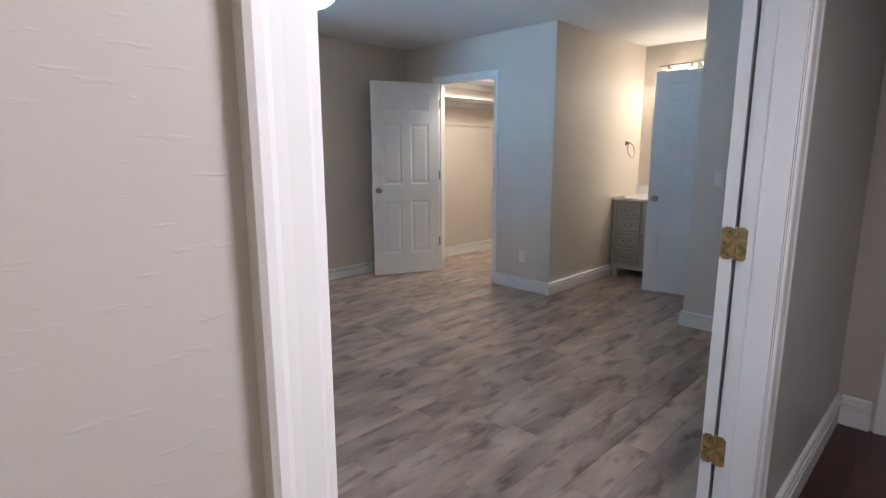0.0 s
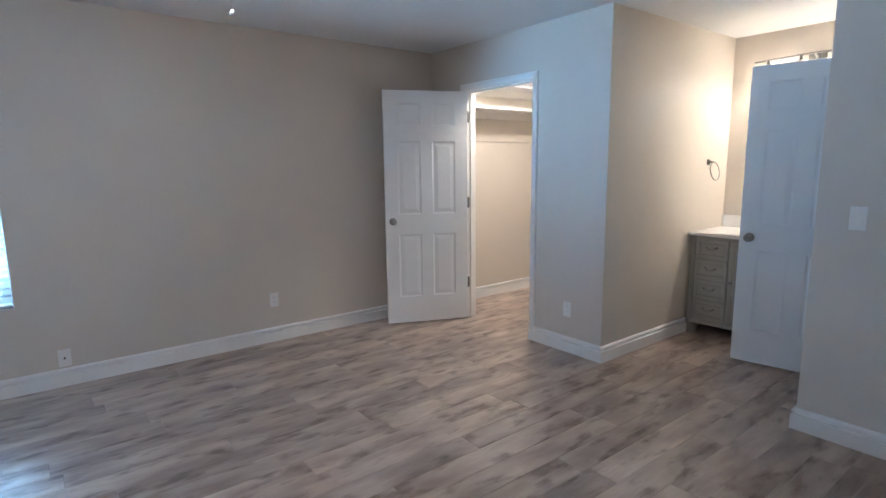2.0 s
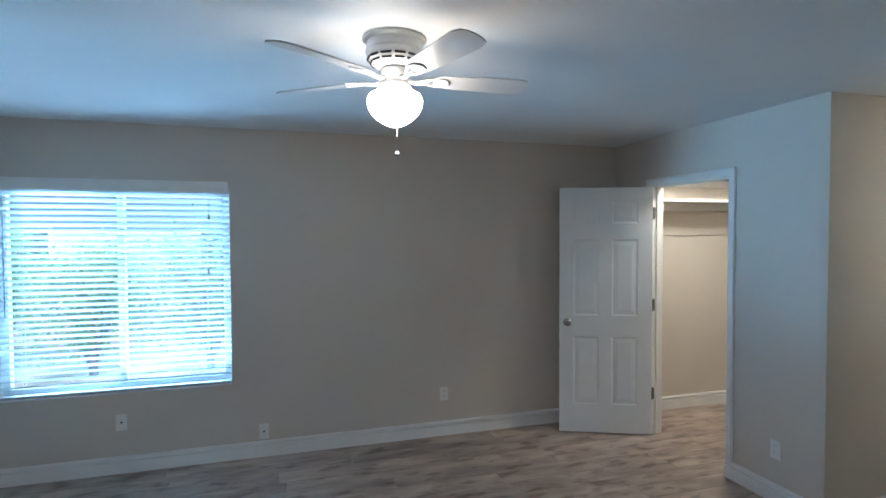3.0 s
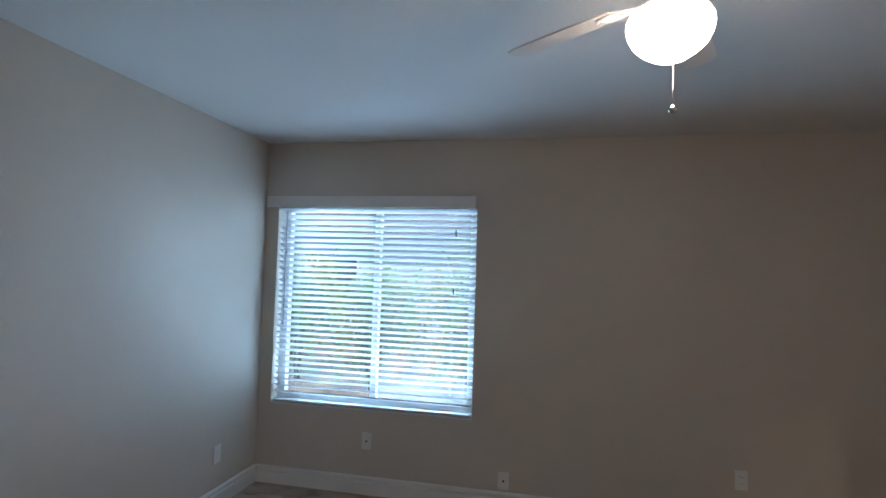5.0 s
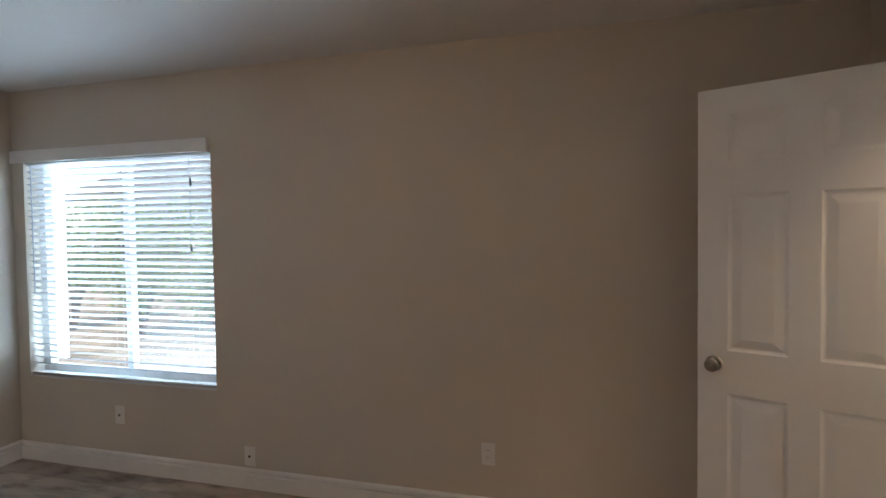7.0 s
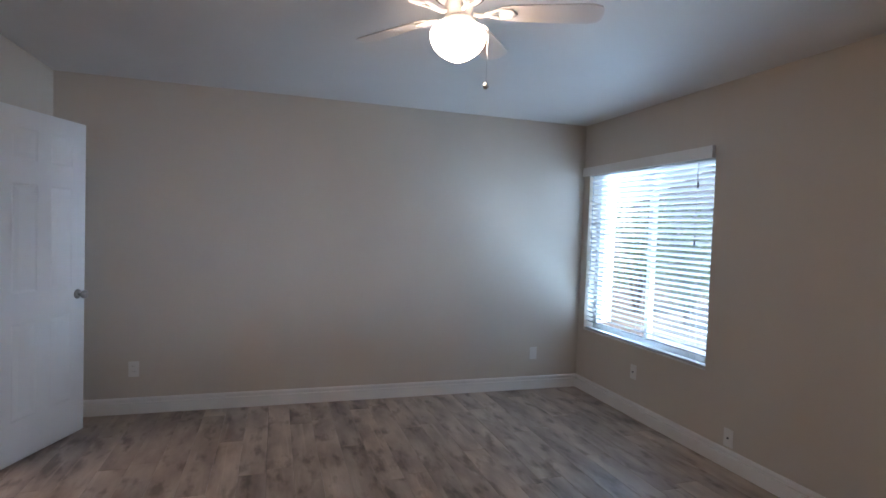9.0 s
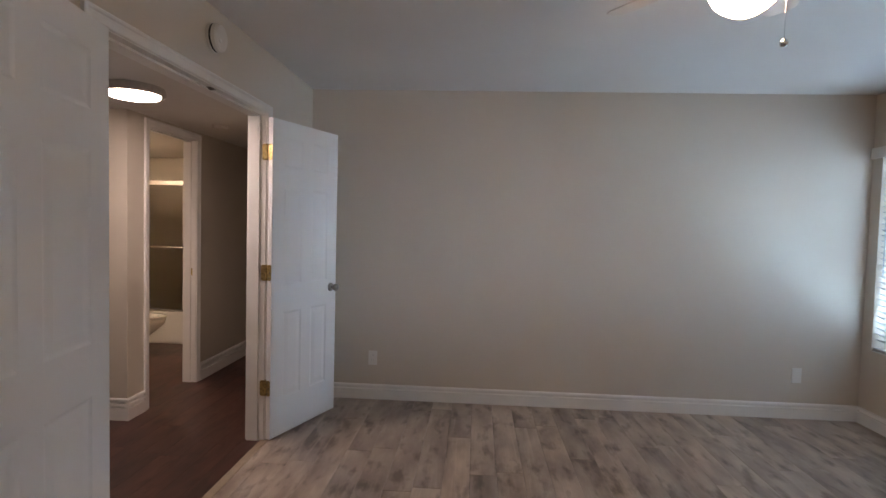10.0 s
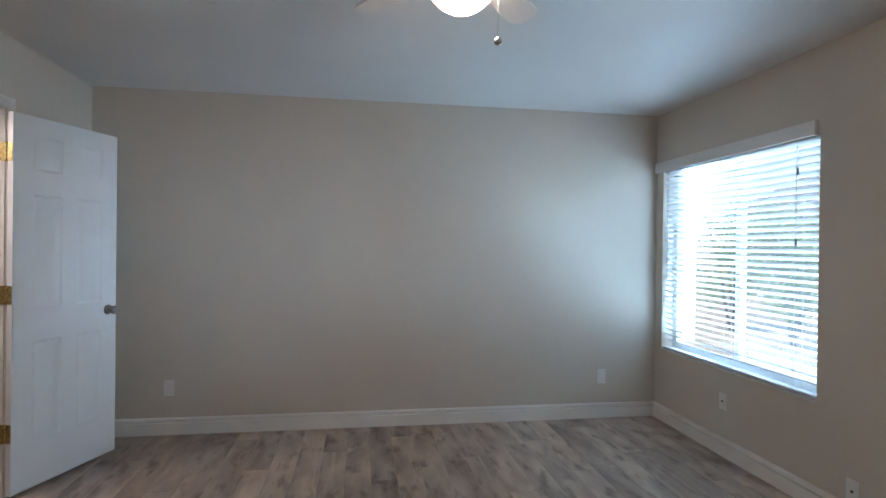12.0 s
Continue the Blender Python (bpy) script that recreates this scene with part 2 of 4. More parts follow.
def ring(bm, profile, steps=32, axis='Z', at=(0, 0, 0)):
    """Turns a profile of (radius, height) about an axis."""
    rows = []
    for r, h in profile:
        row = []
        for i in range(steps):
            a = 2 * math.pi * i / steps
            p = Vector((r * math.cos(a), r * math.sin(a), h))
            if axis == 'X':
                p = Vector((p.z, p.x, p.y))
            elif axis == 'Y':
                p = Vector((p.x, p.z, p.y))
            row.append(bm.verts.new(p + Vector(at)))
        rows.append(row)
    for a, b in zip(rows, rows[1:]):
        for i in range(steps):
            j = (i + 1) % steps
            bm.faces.new((a[i], a[j], b[j], b[i]))
    for row in (rows[0], rows[-1]):
        bm.faces.new(row)
    bmesh.ops.recalc_face_normals(bm, faces=bm.faces)


def tube(bm, points, radius, steps=8):
    """A round bar along a line of points."""
    pts = [Vector(p) for p in points]
    rows = []
    for i, p in enumerate(pts):
        d = (pts[min(i + 1, len(pts) - 1)] - pts[max(i - 1, 0)]).normalized()
        u = d.cross(Vector((0, 0, 1)))
        if u.length < 1e-3:
            u = d.cross(Vector((1, 0, 0)))
        u.normalize()
        v = d.cross(u)
        rows.append([bm.verts.new(p + radius * (math.cos(t) * u + math.sin(t) * v)) for t in (2 * math.pi * k / steps for k in range(steps))])
    for a, b in zip(rows, rows[1:]):
        for i in range(steps):
            j = (i + 1) % steps
            bm.faces.new((a[i], a[j], b[j], b[i]))
    bm.faces.new(rows[0])
    bm.faces.new(rows[-1])
    bmesh.ops.recalc_face_normals(bm, faces=bm.faces)


def mesh_of(name, bm, material, smooth=False):
    me = bpy.data.meshes.new(name)
    bm.to_mesh(me)
    bm.free()
    me.materials.append(material)
    if smooth:
        for p in me.polygons:
            p.use_smooth = True
    return me


def part(name, bm, material, parent=None, label="", smooth=False):
    ob = new(name, mesh_of(name, bm, material, smooth))
    if parent is not None:
        ob.parent = parent
    return tagged(ob, label)


def smooth_by_angle(ob, degrees=35):
    ob.data.polygons.foreach_set("use_smooth", [True] * len(ob.data.polygons))
    ob.data.set_sharp_from_angle(angle=radians(degrees))
    return ob


def boxes(name, material, dims, parent=None, bevel=0.0, label=""):
    bm = bmesh.new()
    for d in dims:
        box(bm, *d, bevel=bevel)
    return part(name, bm, material, parent, label)


def thing(name, m, label, category, group="", kind=""):
    ob = new(name)
    ob.matrix_world = m
    ob.empty_display_size = 0.1
    return tagged(ob, label, category, group, kind)


def structure(name, material, dims, label, category, bevel=0.0):
    return tagged(boxes(name, material, dims, bevel=bevel), label, category, kind="structure")


# ---- setting: walls, ceilings ----
T = 0.115
CEIL, HCEIL = 2.445, 2.13
NORTH, EAST = 4.24, 4.835
WX0, WX1, WZ0, WZ1 = 0.10, 1.565, 0.558, 2.0
JW, JE, HEAD = 0.91, 2.415, 2.06

structure("wall_west", M_WALL, [(-T, 0, -0.05, 0, NORTH + 0.15, CEIL)], "plain beige painted bedroom wall with fine orange-peel texture", "wall")
structure("wall_north", M_WALL, [
    (0, NORTH, -0.05, WX0, NORTH + 0.15, CEIL), (WX1, NORTH, -0.05, 6.69, NORTH + 0.15, CEIL),
    (WX0, NORTH, -0.05, WX1, NORTH + 0.15, WZ0), (WX0, NORTH, WZ1, WX1, NORTH + 0.15, CEIL)],
    "beige painted bedroom wall pierced by the window", "wall")
structure("wall_south", M_WALL, [
    (-2.1, -T / 2, -0.05, JW - 0.02, 0, CEIL), (JE + 0.02, -T / 2, -0.05, 6.69, 0, CEIL), (JW - 0.02, -T / 2, HEAD + 0.02, JE + 0.02, 0, CEIL)],
    "beige painted bedroom wall around the double doorway", "wall")
structure("wall_hall_north", M_PLASTER, [
    (-2.1, -T, -0.05, JW - 0.02, -T / 2, CEIL), (JE + 0.02, -T, -0.05, 4.0, -T / 2, CEIL), (JW - 0.02, -T, HEAD + 0.02, JE + 0.02, -T / 2, CEIL)],
    "hall wall with rough hand-trowelled cream plaster paint", "wall")
structure("wall_closet", M_WALL, [
    (EAST, 2.262 + T, -0.05, EAST + T, 2.935, CEIL), (EAST, 3.765, -0.05, EAST + T, NORTH, CEIL), (EAST, 2.935, 2.07, EAST + T, 3.765, CEIL)],
    "beige painted wall around the closet doorway", "wall")
structure("wall_alcove_north", M_WALL, [(EAST, 2.262, -0.05, 6.57, 2.262 + T, CEIL)], "beige painted wall beside the vanity, lit warm", "wall")
structure("wall_east_switch", M_WALL, [(EAST, 0, -0.05, EAST + T, 1.022, CEIL)], "beige painted wall stub with the light switch", "wall")
structure("wall_alcove_south", M_WALL, [
    (EAST + T, 1.022 - T, -0.05, 5.01, 1.022, CEIL), (5.76, 1.022 - T, -0.05, 6.57, 1.022, CEIL), (5.01, 1.022 - T, 2.07, 5.76, 1.022, CEIL)],
    "beige wall of the vanity alcove around a doorway", "wall")
structure("wall_east", M_WALL, [(6.57, 0, -0.05, 6.69, NORTH, CEIL)], "beige painted back wall behind the vanity", "wall")
structure("ceiling", M_CEIL, [(-T, 0, CEIL, 6.69, NORTH + 0.15, CEIL + 0.1), (-2.1, -T, CEIL, 6.69, 0, CEIL + 0.1)], "flat white bedroom ceiling with light texture", "ceiling")
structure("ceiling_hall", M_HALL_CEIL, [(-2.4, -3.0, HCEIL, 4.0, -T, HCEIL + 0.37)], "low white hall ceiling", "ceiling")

structure("wall_hall_east", M_HALLWALL, [
    (3.85, -0.31, -0.05, 3.96, -T, HCEIL), (3.85, -3.0, -0.05, 3.96, -1.06, HCEIL), (3.85, -1.06, 2.07, 3.96, -0.31, HCEIL)],
    "grey-cream wall at the end of the hall", "wall")
structure("wall_hall_south", M_HALLWALL, [
    (-2.1, -1.17, -0.05, -0.22, -1.055, HCEIL), (0.47, -1.17, -0.05, 0.69, -1.055, HCEIL), (-0.22, -1.17, 2.07, 0.47, -1.055, HCEIL)],
    "grey-cream hall wall around the bathroom doorway", "wall")
structure("wall_passage", M_HALLWALL, [(0.575, -3.0, -0.05, 0.69, -1.17, HCEIL)], "cream wall that turns off the hall", "wall")
structure("wall_passage_south", M_HALLWALL, [(0.69, -1.97, -0.05, 0.76, -1.85, HCEIL), (1.5, -1.97, -0.05, 3.85, -1.85, HCEIL), (0.76, -1.97, 2.07, 1.5, -1.85, HCEIL)],
          "cream wall around a side doorway", "wall")
structure("wall_side_room", M_HALLWALL, [(0.69, -3.0, -0.05, 3.85, -2.9, HCEIL)], "cream wall of the side room", "wall")
structure("wall_hall_west", M_HALLWALL, [(-2.4, -3.0, -0.05, -2.1, 0, CEIL)], "cream wall at the far end of the hall", "wall")
structure("wall_bath_south", M_HALLWALL, [(-2.1, -3.0, -0.05, 0.575, -2.70, HCEIL)], "cream bathroom wall", "wall")

# ---- trim ----


def baseboard(x0, y0, x1, y1, nx, ny, height=0.118, label="white stepped wooden baseboard"):
    """A moulded skirting from one floor point to another; (nx, ny) points into the room. The tall hall board has three ribs, the bedroom's two."""
    prof = [(0.0, -0.002), (0.0200, -0.002), (0.0200, 0.665), (0.0185, 0.685), (0.0020, 0.695), (0.0012, 0.805), (0.0165, 0.815), (0.0172, 0.890),
            (0.0140, 0.945), (0.0085, 0.985), (0.0050, 1.0), (0.0, 1.0)] if height < 0.14 else [(0.0, -0.002), (0.0200, -0.002), (0.0200, 0.545), (0.0030, 0.565), (0.0012, 0.660), (0.0185, 0.670), (0.0185, 0.755), (0.0030, 0.770),
            (0.0012, 0.862), (0.0165, 0.872), (0.0165, 0.945), (0.012, 0.985), (0.006, 1.0), (0.0, 1.0)]
    bm = bmesh.new()
    ends = []
    for x, y in ((x0, y0), (x1, y1)):
        ends.append([bm.verts.new((x + nx * d, y + ny * d, h * height if i > 1 else h)) for i, (d, h) in enumerate(prof)])
    for i in range(len(prof)):
        j = (i + 1) % len(prof)
        bm.faces.new((ends[0][i], ends[0][j], ends[1][j], ends[1][i]))
    bm.faces.new(ends[0])
    bm.faces.new(ends[1])
    bmesh.ops.recalc_face_normals(bm, faces=bm.faces)
    return tagged(part("baseboard", bm, M_TRIM), label, "baseboard", kind="structure")


B = 0.0200
baseboard(0, 0, 0, NORTH, 1, 0)
baseboard(B, NORTH, EAST, NORTH, 0, -1)
baseboard(B, 0, JW - 0.085, 0, 0, 1)
baseboard(JE + 0.085, 0, EAST - B, 0, 0, 1)
baseboard(EAST, 0, EAST, 1.022, -1, 0)
baseboard(EAST, 2.262, EAST, 2.948, -1, 0)
baseboard(EAST, 3.822, EAST, NORTH - B, -1, 0)
baseboard(EAST - B, 2.262, 6.0, 2.262, 0, -1)
baseboard(EAST - B, 1.022, 4.98, 1.022, 0, 1)
baseboard(5.82, 1.022, 6.0, 1.022, 0, 1)
baseboard(EAST + T, NORTH, 6.57, NORTH, 0, -1)
baseboard(6.57, 2.262 + T, 6.57, NORTH - B, -1, 0)
baseboard(EAST + T, 2.262 + T, 6.57 - B, 2.262 + T, 0, 1)
HB = 0.15
baseboard(-2.1, -T, JW - 0.085, -T, 0, -1, HB)
baseboard(JE + 0.085, -T, 3.85, -T, 0, -1, HB)
baseboard(3.85, -T - B, 3.85, -0.255, -1, 0, HB)
baseboard(-2.1, -1.055, -0.262, -1.055, 0, 1, HB)
baseboard(0.512, -1.055, 0.69 + B, -1.055, 0, 1, HB)
baseboard(0.69, -1.055, 0.69, -1.85, 1, 0, HB)


def casing(name, axis, plane, out, a0, a1, top, width=0.057, label="white moulded door casing"):
    """Flat moulded strips round an opening from a0 to a1 on a wall plane; out is +1 or -1."""
    bm = bmesh.new()
    prof = [(0.004, 0.0), (0.004, 0.007), (0.009, 0.0100), (0.028, 0.0115), (0.038, 0.0130), (0.044, 0.0162), (0.052, 0.0170), (width, 0.0140), (width, 0.0)]
    rings = []
    for w, d in prof:
        p = plane + out * d
        line = [(a0 - w, 0.0), (a0 - w, top + w), (a1 + w, top + w), (a1 + w, 0.0)]
        rings.append([bm.verts.new((u, p, z) if axis == 'x' else (p, u, z)) for u, z in line])
    for r, s in zip(rings, rings[1:]):
        for k in range(3):
            bm.faces.new((r[k], r[k + 1], s[k + 1], s[k]))
    bmesh.ops.recalc_face_normals(bm, faces=bm.faces)
    for f in bm.faces:
        if (f.normal.y if axis == 'x' else f.normal.x) * out > 0.5:
            break
    else:
        bmesh.ops.reverse_faces(bm, faces=bm.faces)
    return tagged(part(name, bm, M_TRIM), label, "door trim", kind="structure")


def jamb(name, axis, p0, p1, a0, a1, top, stop_at, label, stop_width=0.034):
    """Lining boards of a doorway with a stop bead."""
    bm = bmesh.new()

    def board(u0, u1, q0, q1, z0, z1):
        box(bm, *((u0, q0, z0, u1, q1, z1) if axis == 'x' else (q0, u0, z0, q1, u1, z1)), bevel=0.0015)

    board(a0 - 0.019, a0, p0, p1, -0.01, top + 0.019)
    board(a1, a1 + 0.019, p0, p1, -0.01, top + 0.019)
    board(a0, a1, p0, p1, top, top + 0.019)
    s0, s1 = stop_at, stop_at + stop_width
    board(a0, a0 + 0.011, s0, s1, 0.0, top)
    board(a1 - 0.011, a1, s0, s1, 0.0, top)
    board(a0 + 0.011, a1 - 0.011, s0, s1, top - 0.011, top)
    return tagged(part(name, bm, M_TRIM), label, "door frame", kind="structure")


casing("trim_entry_hall", 'x', -T, -1, JW, JE, HEAD, label="white moulded casing of the double doorway, hall side")
casing("trim_entry_room", 'x', 0, 1, JW, JE, HEAD, label="white moulded casing of the double doorway, bedroom side")
jamb("door_frame_entry", 'x', -T + 0.001, -0.001, JW, JE, HEAD, -T + 0.004, "white wooden frame of the double doorway, slightly marked", 0.071)
casing("trim_closet", 'y', EAST, -1, 2.955, 3.745, 2.05, label="white casing of the closet doorway")
jamb("door_frame_closet", 'y', EAST + 0.001, EAST + T - 0.001, 2.955, 3.745, 2.05, EAST + 0.045, "white wooden frame of the closet doorway")
casing("trim_alcove", 'x', 1.022, 1, 5.03, 5.74, 2.05, label="white casing of the alcove doorway")
jamb("door_frame_alcove", 'x', 1.022 - T + 0.001, 1.021, 5.03, 5.74, 2.05, 0.938, "white wooden frame of the alcove doorway")
casing("trim_bath", 'x', -1.055, 1, -0.20, 0.45, 2.055, label="cream-lit white casing of the bathroom doorway")
jamb("door_frame_bath", 'x', -1.169, -1.056, -0.20, 0.45, 2.055, -1.13, "white wooden frame of the bathroom doorway")
casing("trim_hall_end", 'y', 3.85, -1, -1.04, -0.33, 2.05, label="white casing of the door at the hall end")
jamb("door_frame_hall_end", 'y', 3.851, 3.959, -1.04, -0.33, 2.05, 3.90, "white wooden frame of the door at the hall end")
jamb("door_frame_side", 'x', -1.969, -1.851, 0.78, 1.48, 2.05, -1.94, "white wooden frame of the side doorway")


# ---- doors ----


def hinge_bmesh(side):
    bm = bmesh.new()
    box(bm, -0.0016, min(-side * 0.033, 0), -0.05, 0.0004, max(-side * 0.033, 0), 0.05, bevel=0.0)
    bmesh.ops.bevel(bm, geom=[e for e in bm.edges if abs((e.verts[0].co - e.verts[1].co).x) > 0.001], offset=0.006, segments=3, affect='EDGES')
    return bm


def door(name, at, angle, closed, w, side, label, hinge_metal, h=2.03, knob_metal=None, knob_z=0.93, hinge_z=(0.34, 1.075, 1.83), hinges=True):
    """A moulded six-panel door. angle and closed: its heading and that of the shut door, degrees; side: +1 where its pull face is at local +y."""
    root = thing(name, pose(at[0], at[1], 0.0, 0, 0, angle), label, "door", kind="structure")
    t, z0 = 0.035, 0.012
    ya, yb = (-t, 0.0) if side > 0 else (0.0, t)
    part_bm = bmesh.new()
    box(part_bm, 0.003, ya + 0.007, z0 + 0.003, w - 0.003, yb - 0.007, z0 + h - 0.003)
    part("slab", part_bm, M_DOOR, root)
    st, mu = 0.112, 0.10
    cols = [(st, (w - mu) / 2), ((w + mu) / 2, w - st)]
    rows = [(0.235, 0.80), (0.975, 1.605), (1.735, 1.925)]
    fr = bmesh.new()
    zs = [0.0] + [z for r in rows for z in r] + [h]
    for y0, y1 in ((ya, ya + 0.0071), (yb - 0.0071, yb)):
        box(fr, 0, y0, z0, st, y1, z0 + h)
        box(fr, w - st, y0, z0, w, y1, z0 + h)
        box(fr, cols[0][1], y0, z0, cols[1][0], y1, z0 + h)
        for c0, c1 in cols:
            for k in range(0, len(zs), 2):
                box(fr, c0, y0, z0 + zs[k], c1, y1, z0 + zs[k + 1])
    box(fr, 0, ya + 0.007, z0, 0.0031, yb - 0.007, z0 + h)
    box(fr, w - 0.0031, ya + 0.007, z0, w, yb - 0.007, z0 + h)
    box(fr, 0.003, ya + 0.007, z0 + h - 0.003, w - 0.003, yb - 0.007, z0 + h)
    bmesh.ops.remove_doubles(fr, verts=fr.verts, dist=0.0002)
    part("stiles_and_rails", fr, M_DOOR, root)
    for c0, c1 in cols:
        for r0, r1 in rows:
            for face, sgn in ((ya + 0.007, -1), (yb - 0.007, 1)):
                bm = bmesh.new()
                loops = []
                for inset, out in ((0.0, 0.0068), (0.008, 0.0042), (0.014, 0.0030), (0.020, 0.0032), (0.048, 0.0060), (0.050, 0.0061)):
                    y = face + sgn * out
                    loops.append([bm.verts.new(p) for p in ((c0 + inset, y, z0 + r0 + inset), (c1 - inset, y, z0 + r0 + inset), (c1 - inset, y, z0 + r1 - inset), (c0 + inset, y, z0 + r1 - inset))])
                for a, b in zip(loops, loops[1:]):
                    for i in range(4):
                        j = (i + 1) % 4
                        bm.faces.new((a[i], a[j], b[j], b[i]))
                bm.faces.new(loops[-1])
                bmesh.ops.recalc_face_normals(bm, faces=bm.faces)
                if bm.faces[-1:] and bm.faces[:][-1].normal.y * sgn < 0:
                    bmesh.ops.reverse_faces(bm, faces=bm.faces)
                part("panel", bm, M_DOOR, root)
    km = knob_metal or M_NICKEL
    for face, sgn in ((ya, -1), (yb, 1)):
        bm = bmesh.new()
        ring(bm, [(0.011, 0.0), (0.010, sgn * 0.022), (0.017, sgn * 0.029), (0.0255, sgn * 0.038), (0.0275, sgn * 0.047), (0.0245, sgn * 0.056), (0.015, sgn * 0.0615), (0.004, sgn * 0.0625)],
             24, 'Y', (w - 0.062, face, knob_z))
        k = part("knob", bm, km, root, "round satin metal knob", True)
        bm = bmesh.new()
        ring(bm, [(0.032, 0.0), (0.0315, sgn * 0.004), (0.026, sgn * 0.009), (0.012, sgn * 0.0105)], 28, 'Y', (w - 0.062, face, knob_z))
        part("rosette", bm, km, k, smooth=True)
    if hinges:
        turn = closed - angle
        for z in hinge_z:
            hg = part("hinge", hinge_bmesh(side), hinge_metal, root, "worn metal butt hinge")
            hg.location = (-0.001, 0, z)
            jp = part("jamb_plate", hinge_bmesh(side), hinge_metal, hg)
            jp.rotation_euler = (0, 0, radians(turn))
            jp.location = (-0.004, 0.004 * side, 0)
            kn = bmesh.new()
            ring(kn, [(0.0055, -0.05), (0.0055, -0.031), (0.0047, -0.030), (0.0055, -0.029), (0.0055, -0.010), (0.0047, -0.009), (0.0055, -0.008), (0.0055, 0.010), (0.0047, 0.011), (0.0055, 0.012),
                      (0.0055, 0.030), (0.0047, 0.031), (0.0055, 0.032), (0.0055, 0.05), (0.003, 0.053)], 14, 'Z', (-0.002, 0.005 * side, 0))
            part("knuckle", kn, hinge_metal, hg, smooth=True)
            for q, zz in ((0.012, -0.035), (0.024, 0.0), (0.012, 0.035)):
                sc = bmesh.new()
                ring(sc, [(0.0038, -0.0024), (0.0034, -0.0028), (0.001, -0.0028)], 10, 'X', (0, -side * q, zz))
                part("screw", sc, M_STEEL, hg)
    return root


door("door_1", (JW, 0.012), 159.5, 0, 0.68, 1, "white six-panel double-door leaf standing open near the blank wall", M_BRASS)
door("door_2", (JE + 0.002, 0.019), 9.5, 180, 0.82, -1, "white six-panel double-door leaf folded open beside the doorway", M_BRASS, hinge_z=(0.40, 1.075, 1.83))
door("door_3", (EAST - 0.004, 3.74), 156.5, 270, 0.74, -1, "white six-panel closet door standing wide open", M_STEEL)
door("door_4", (5.765, 1.0225), 100, 180, 0.70, -1, "white six-panel door standing open in the vanity alcove", M_NICKEL, knob_z=0.90)
door("door_5", (0.79, -1.845), 88, 0, 0.72, 1, "white six-panel side door standing open in the hall", M_NICKEL)
door("door_6", (3.855, -0.335), 270, 270, 0.70, -1, "closed white six-panel door at the hall end", M_STEEL, hinge_z=(0.25, 1.03, 1.83))

# ---- window and blind ----
win = thing("window_1", pose(0, 0, 0), "white vinyl sliding window with two panes", "window", kind="structure")
GY = NORTH + 0.125
for nm, d in (("frame_left", (WX0, GY - 0.03, WZ0, WX0 + 0.055, GY + 0.025, WZ1)), ("frame_right", (WX1 - 0.055, GY - 0.03, WZ0, WX1, GY + 0.025, WZ1)),
              ("frame_top", (WX0 + 0.055, GY - 0.03, WZ1 - 0.05, WX1 - 0.055, GY + 0.025, WZ1)), ("frame_bottom", (WX0 + 0.055, GY - 0.03, WZ0, WX1 - 0.055, GY + 0.025, WZ0 + 0.06)),
              ("meeting_stile", (0.812, GY - 0.028, WZ0 + 0.06, 0.858, GY + 0.02, WZ1 - 0.05))):
    boxes(nm, M_VINYL, [d], win, 0.003)
for x0, x1, y in ((WX0 + 0.055, 0.812, GY - 0.004), (0.858, WX1 - 0.055, GY + 0.008)):
    pane = boxes("pane", M_GLASS, [(x0 - 0.004, y - 0.002, WZ0 + 0.056, x1 + 0.004, y + 0.002, WZ1 - 0.046)], win)
    pane.visible_shadow = False
boxes("insect_screen", M_SCREEN, [(0.868, GY + 0.027, WZ0 + 0.05, WX1 - 0.05, GY + 0.028, WZ1 - 0.045)], win, 0.0, "fine grey insect screen")
boxes("sill", M_VINYL, [(WX0, NORTH + 0.002, WZ0 - 0.001, WX1, GY - 0.03, WZ0 + 0.008)], win, 0.002)
lk = bmesh.new()
box(lk, 0.815, GY - 0.045, 1.27, 0.855, GY - 0.028, 1.33, 0.004)
part("latch", lk, M_VINYL, win)

blind = thing("window_blind", pose(0, 0, 0), "white two-inch slatted blind lowered with slats open", "blind")
BY = NORTH + 0.033
vb = bmesh.new()
box(vb, 0.012, NORTH - 0.024, 1.972, 1.556, NORTH - 0.010, 2.052, 0.003)
box(vb, 0.012, NORTH - 0.010, 1.972, 0.026, NORTH - 0.0005, 2.052, 0.002)
box(vb, 1.542, NORTH - 0.010, 1.972, 1.556, NORTH - 0.0005, 2.052, 0.002)
part("valance", vb, M_TRIM, blind, "plain white valance board")
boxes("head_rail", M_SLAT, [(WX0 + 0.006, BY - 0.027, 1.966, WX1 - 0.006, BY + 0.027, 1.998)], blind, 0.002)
SL = 0.0422
sb = bmesh.new()
half, crown, hw = 0.0248, 0.0022, (WX1 - WX0) / 2 - 0.008
ring_pts = []
for i in range(7):
    u = -1 + i / 3
    ring_pts.append((u * half, crown * (1 - u * u) + 0.0013))
for i in range(6, -1, -1):
    u = -1 + i / 3
    ring_pts.append((u * half, crown * (1 - u * u) - 0.0013))
ends = [[sb.verts.new((x, y, z)) for y, z in ring_pts] for x in (-hw, hw)]
for i in range(len(ring_pts)):
    j = (i + 1) % len(ring_pts)
    sb.faces.new((ends[0][i], ends[0][j], ends[1][j], ends[1][i]))
sb.faces.new(ends[0])
sb.faces.new(ends[1])
bmesh.ops.recalc_face_normals(sb, faces=sb.faces)
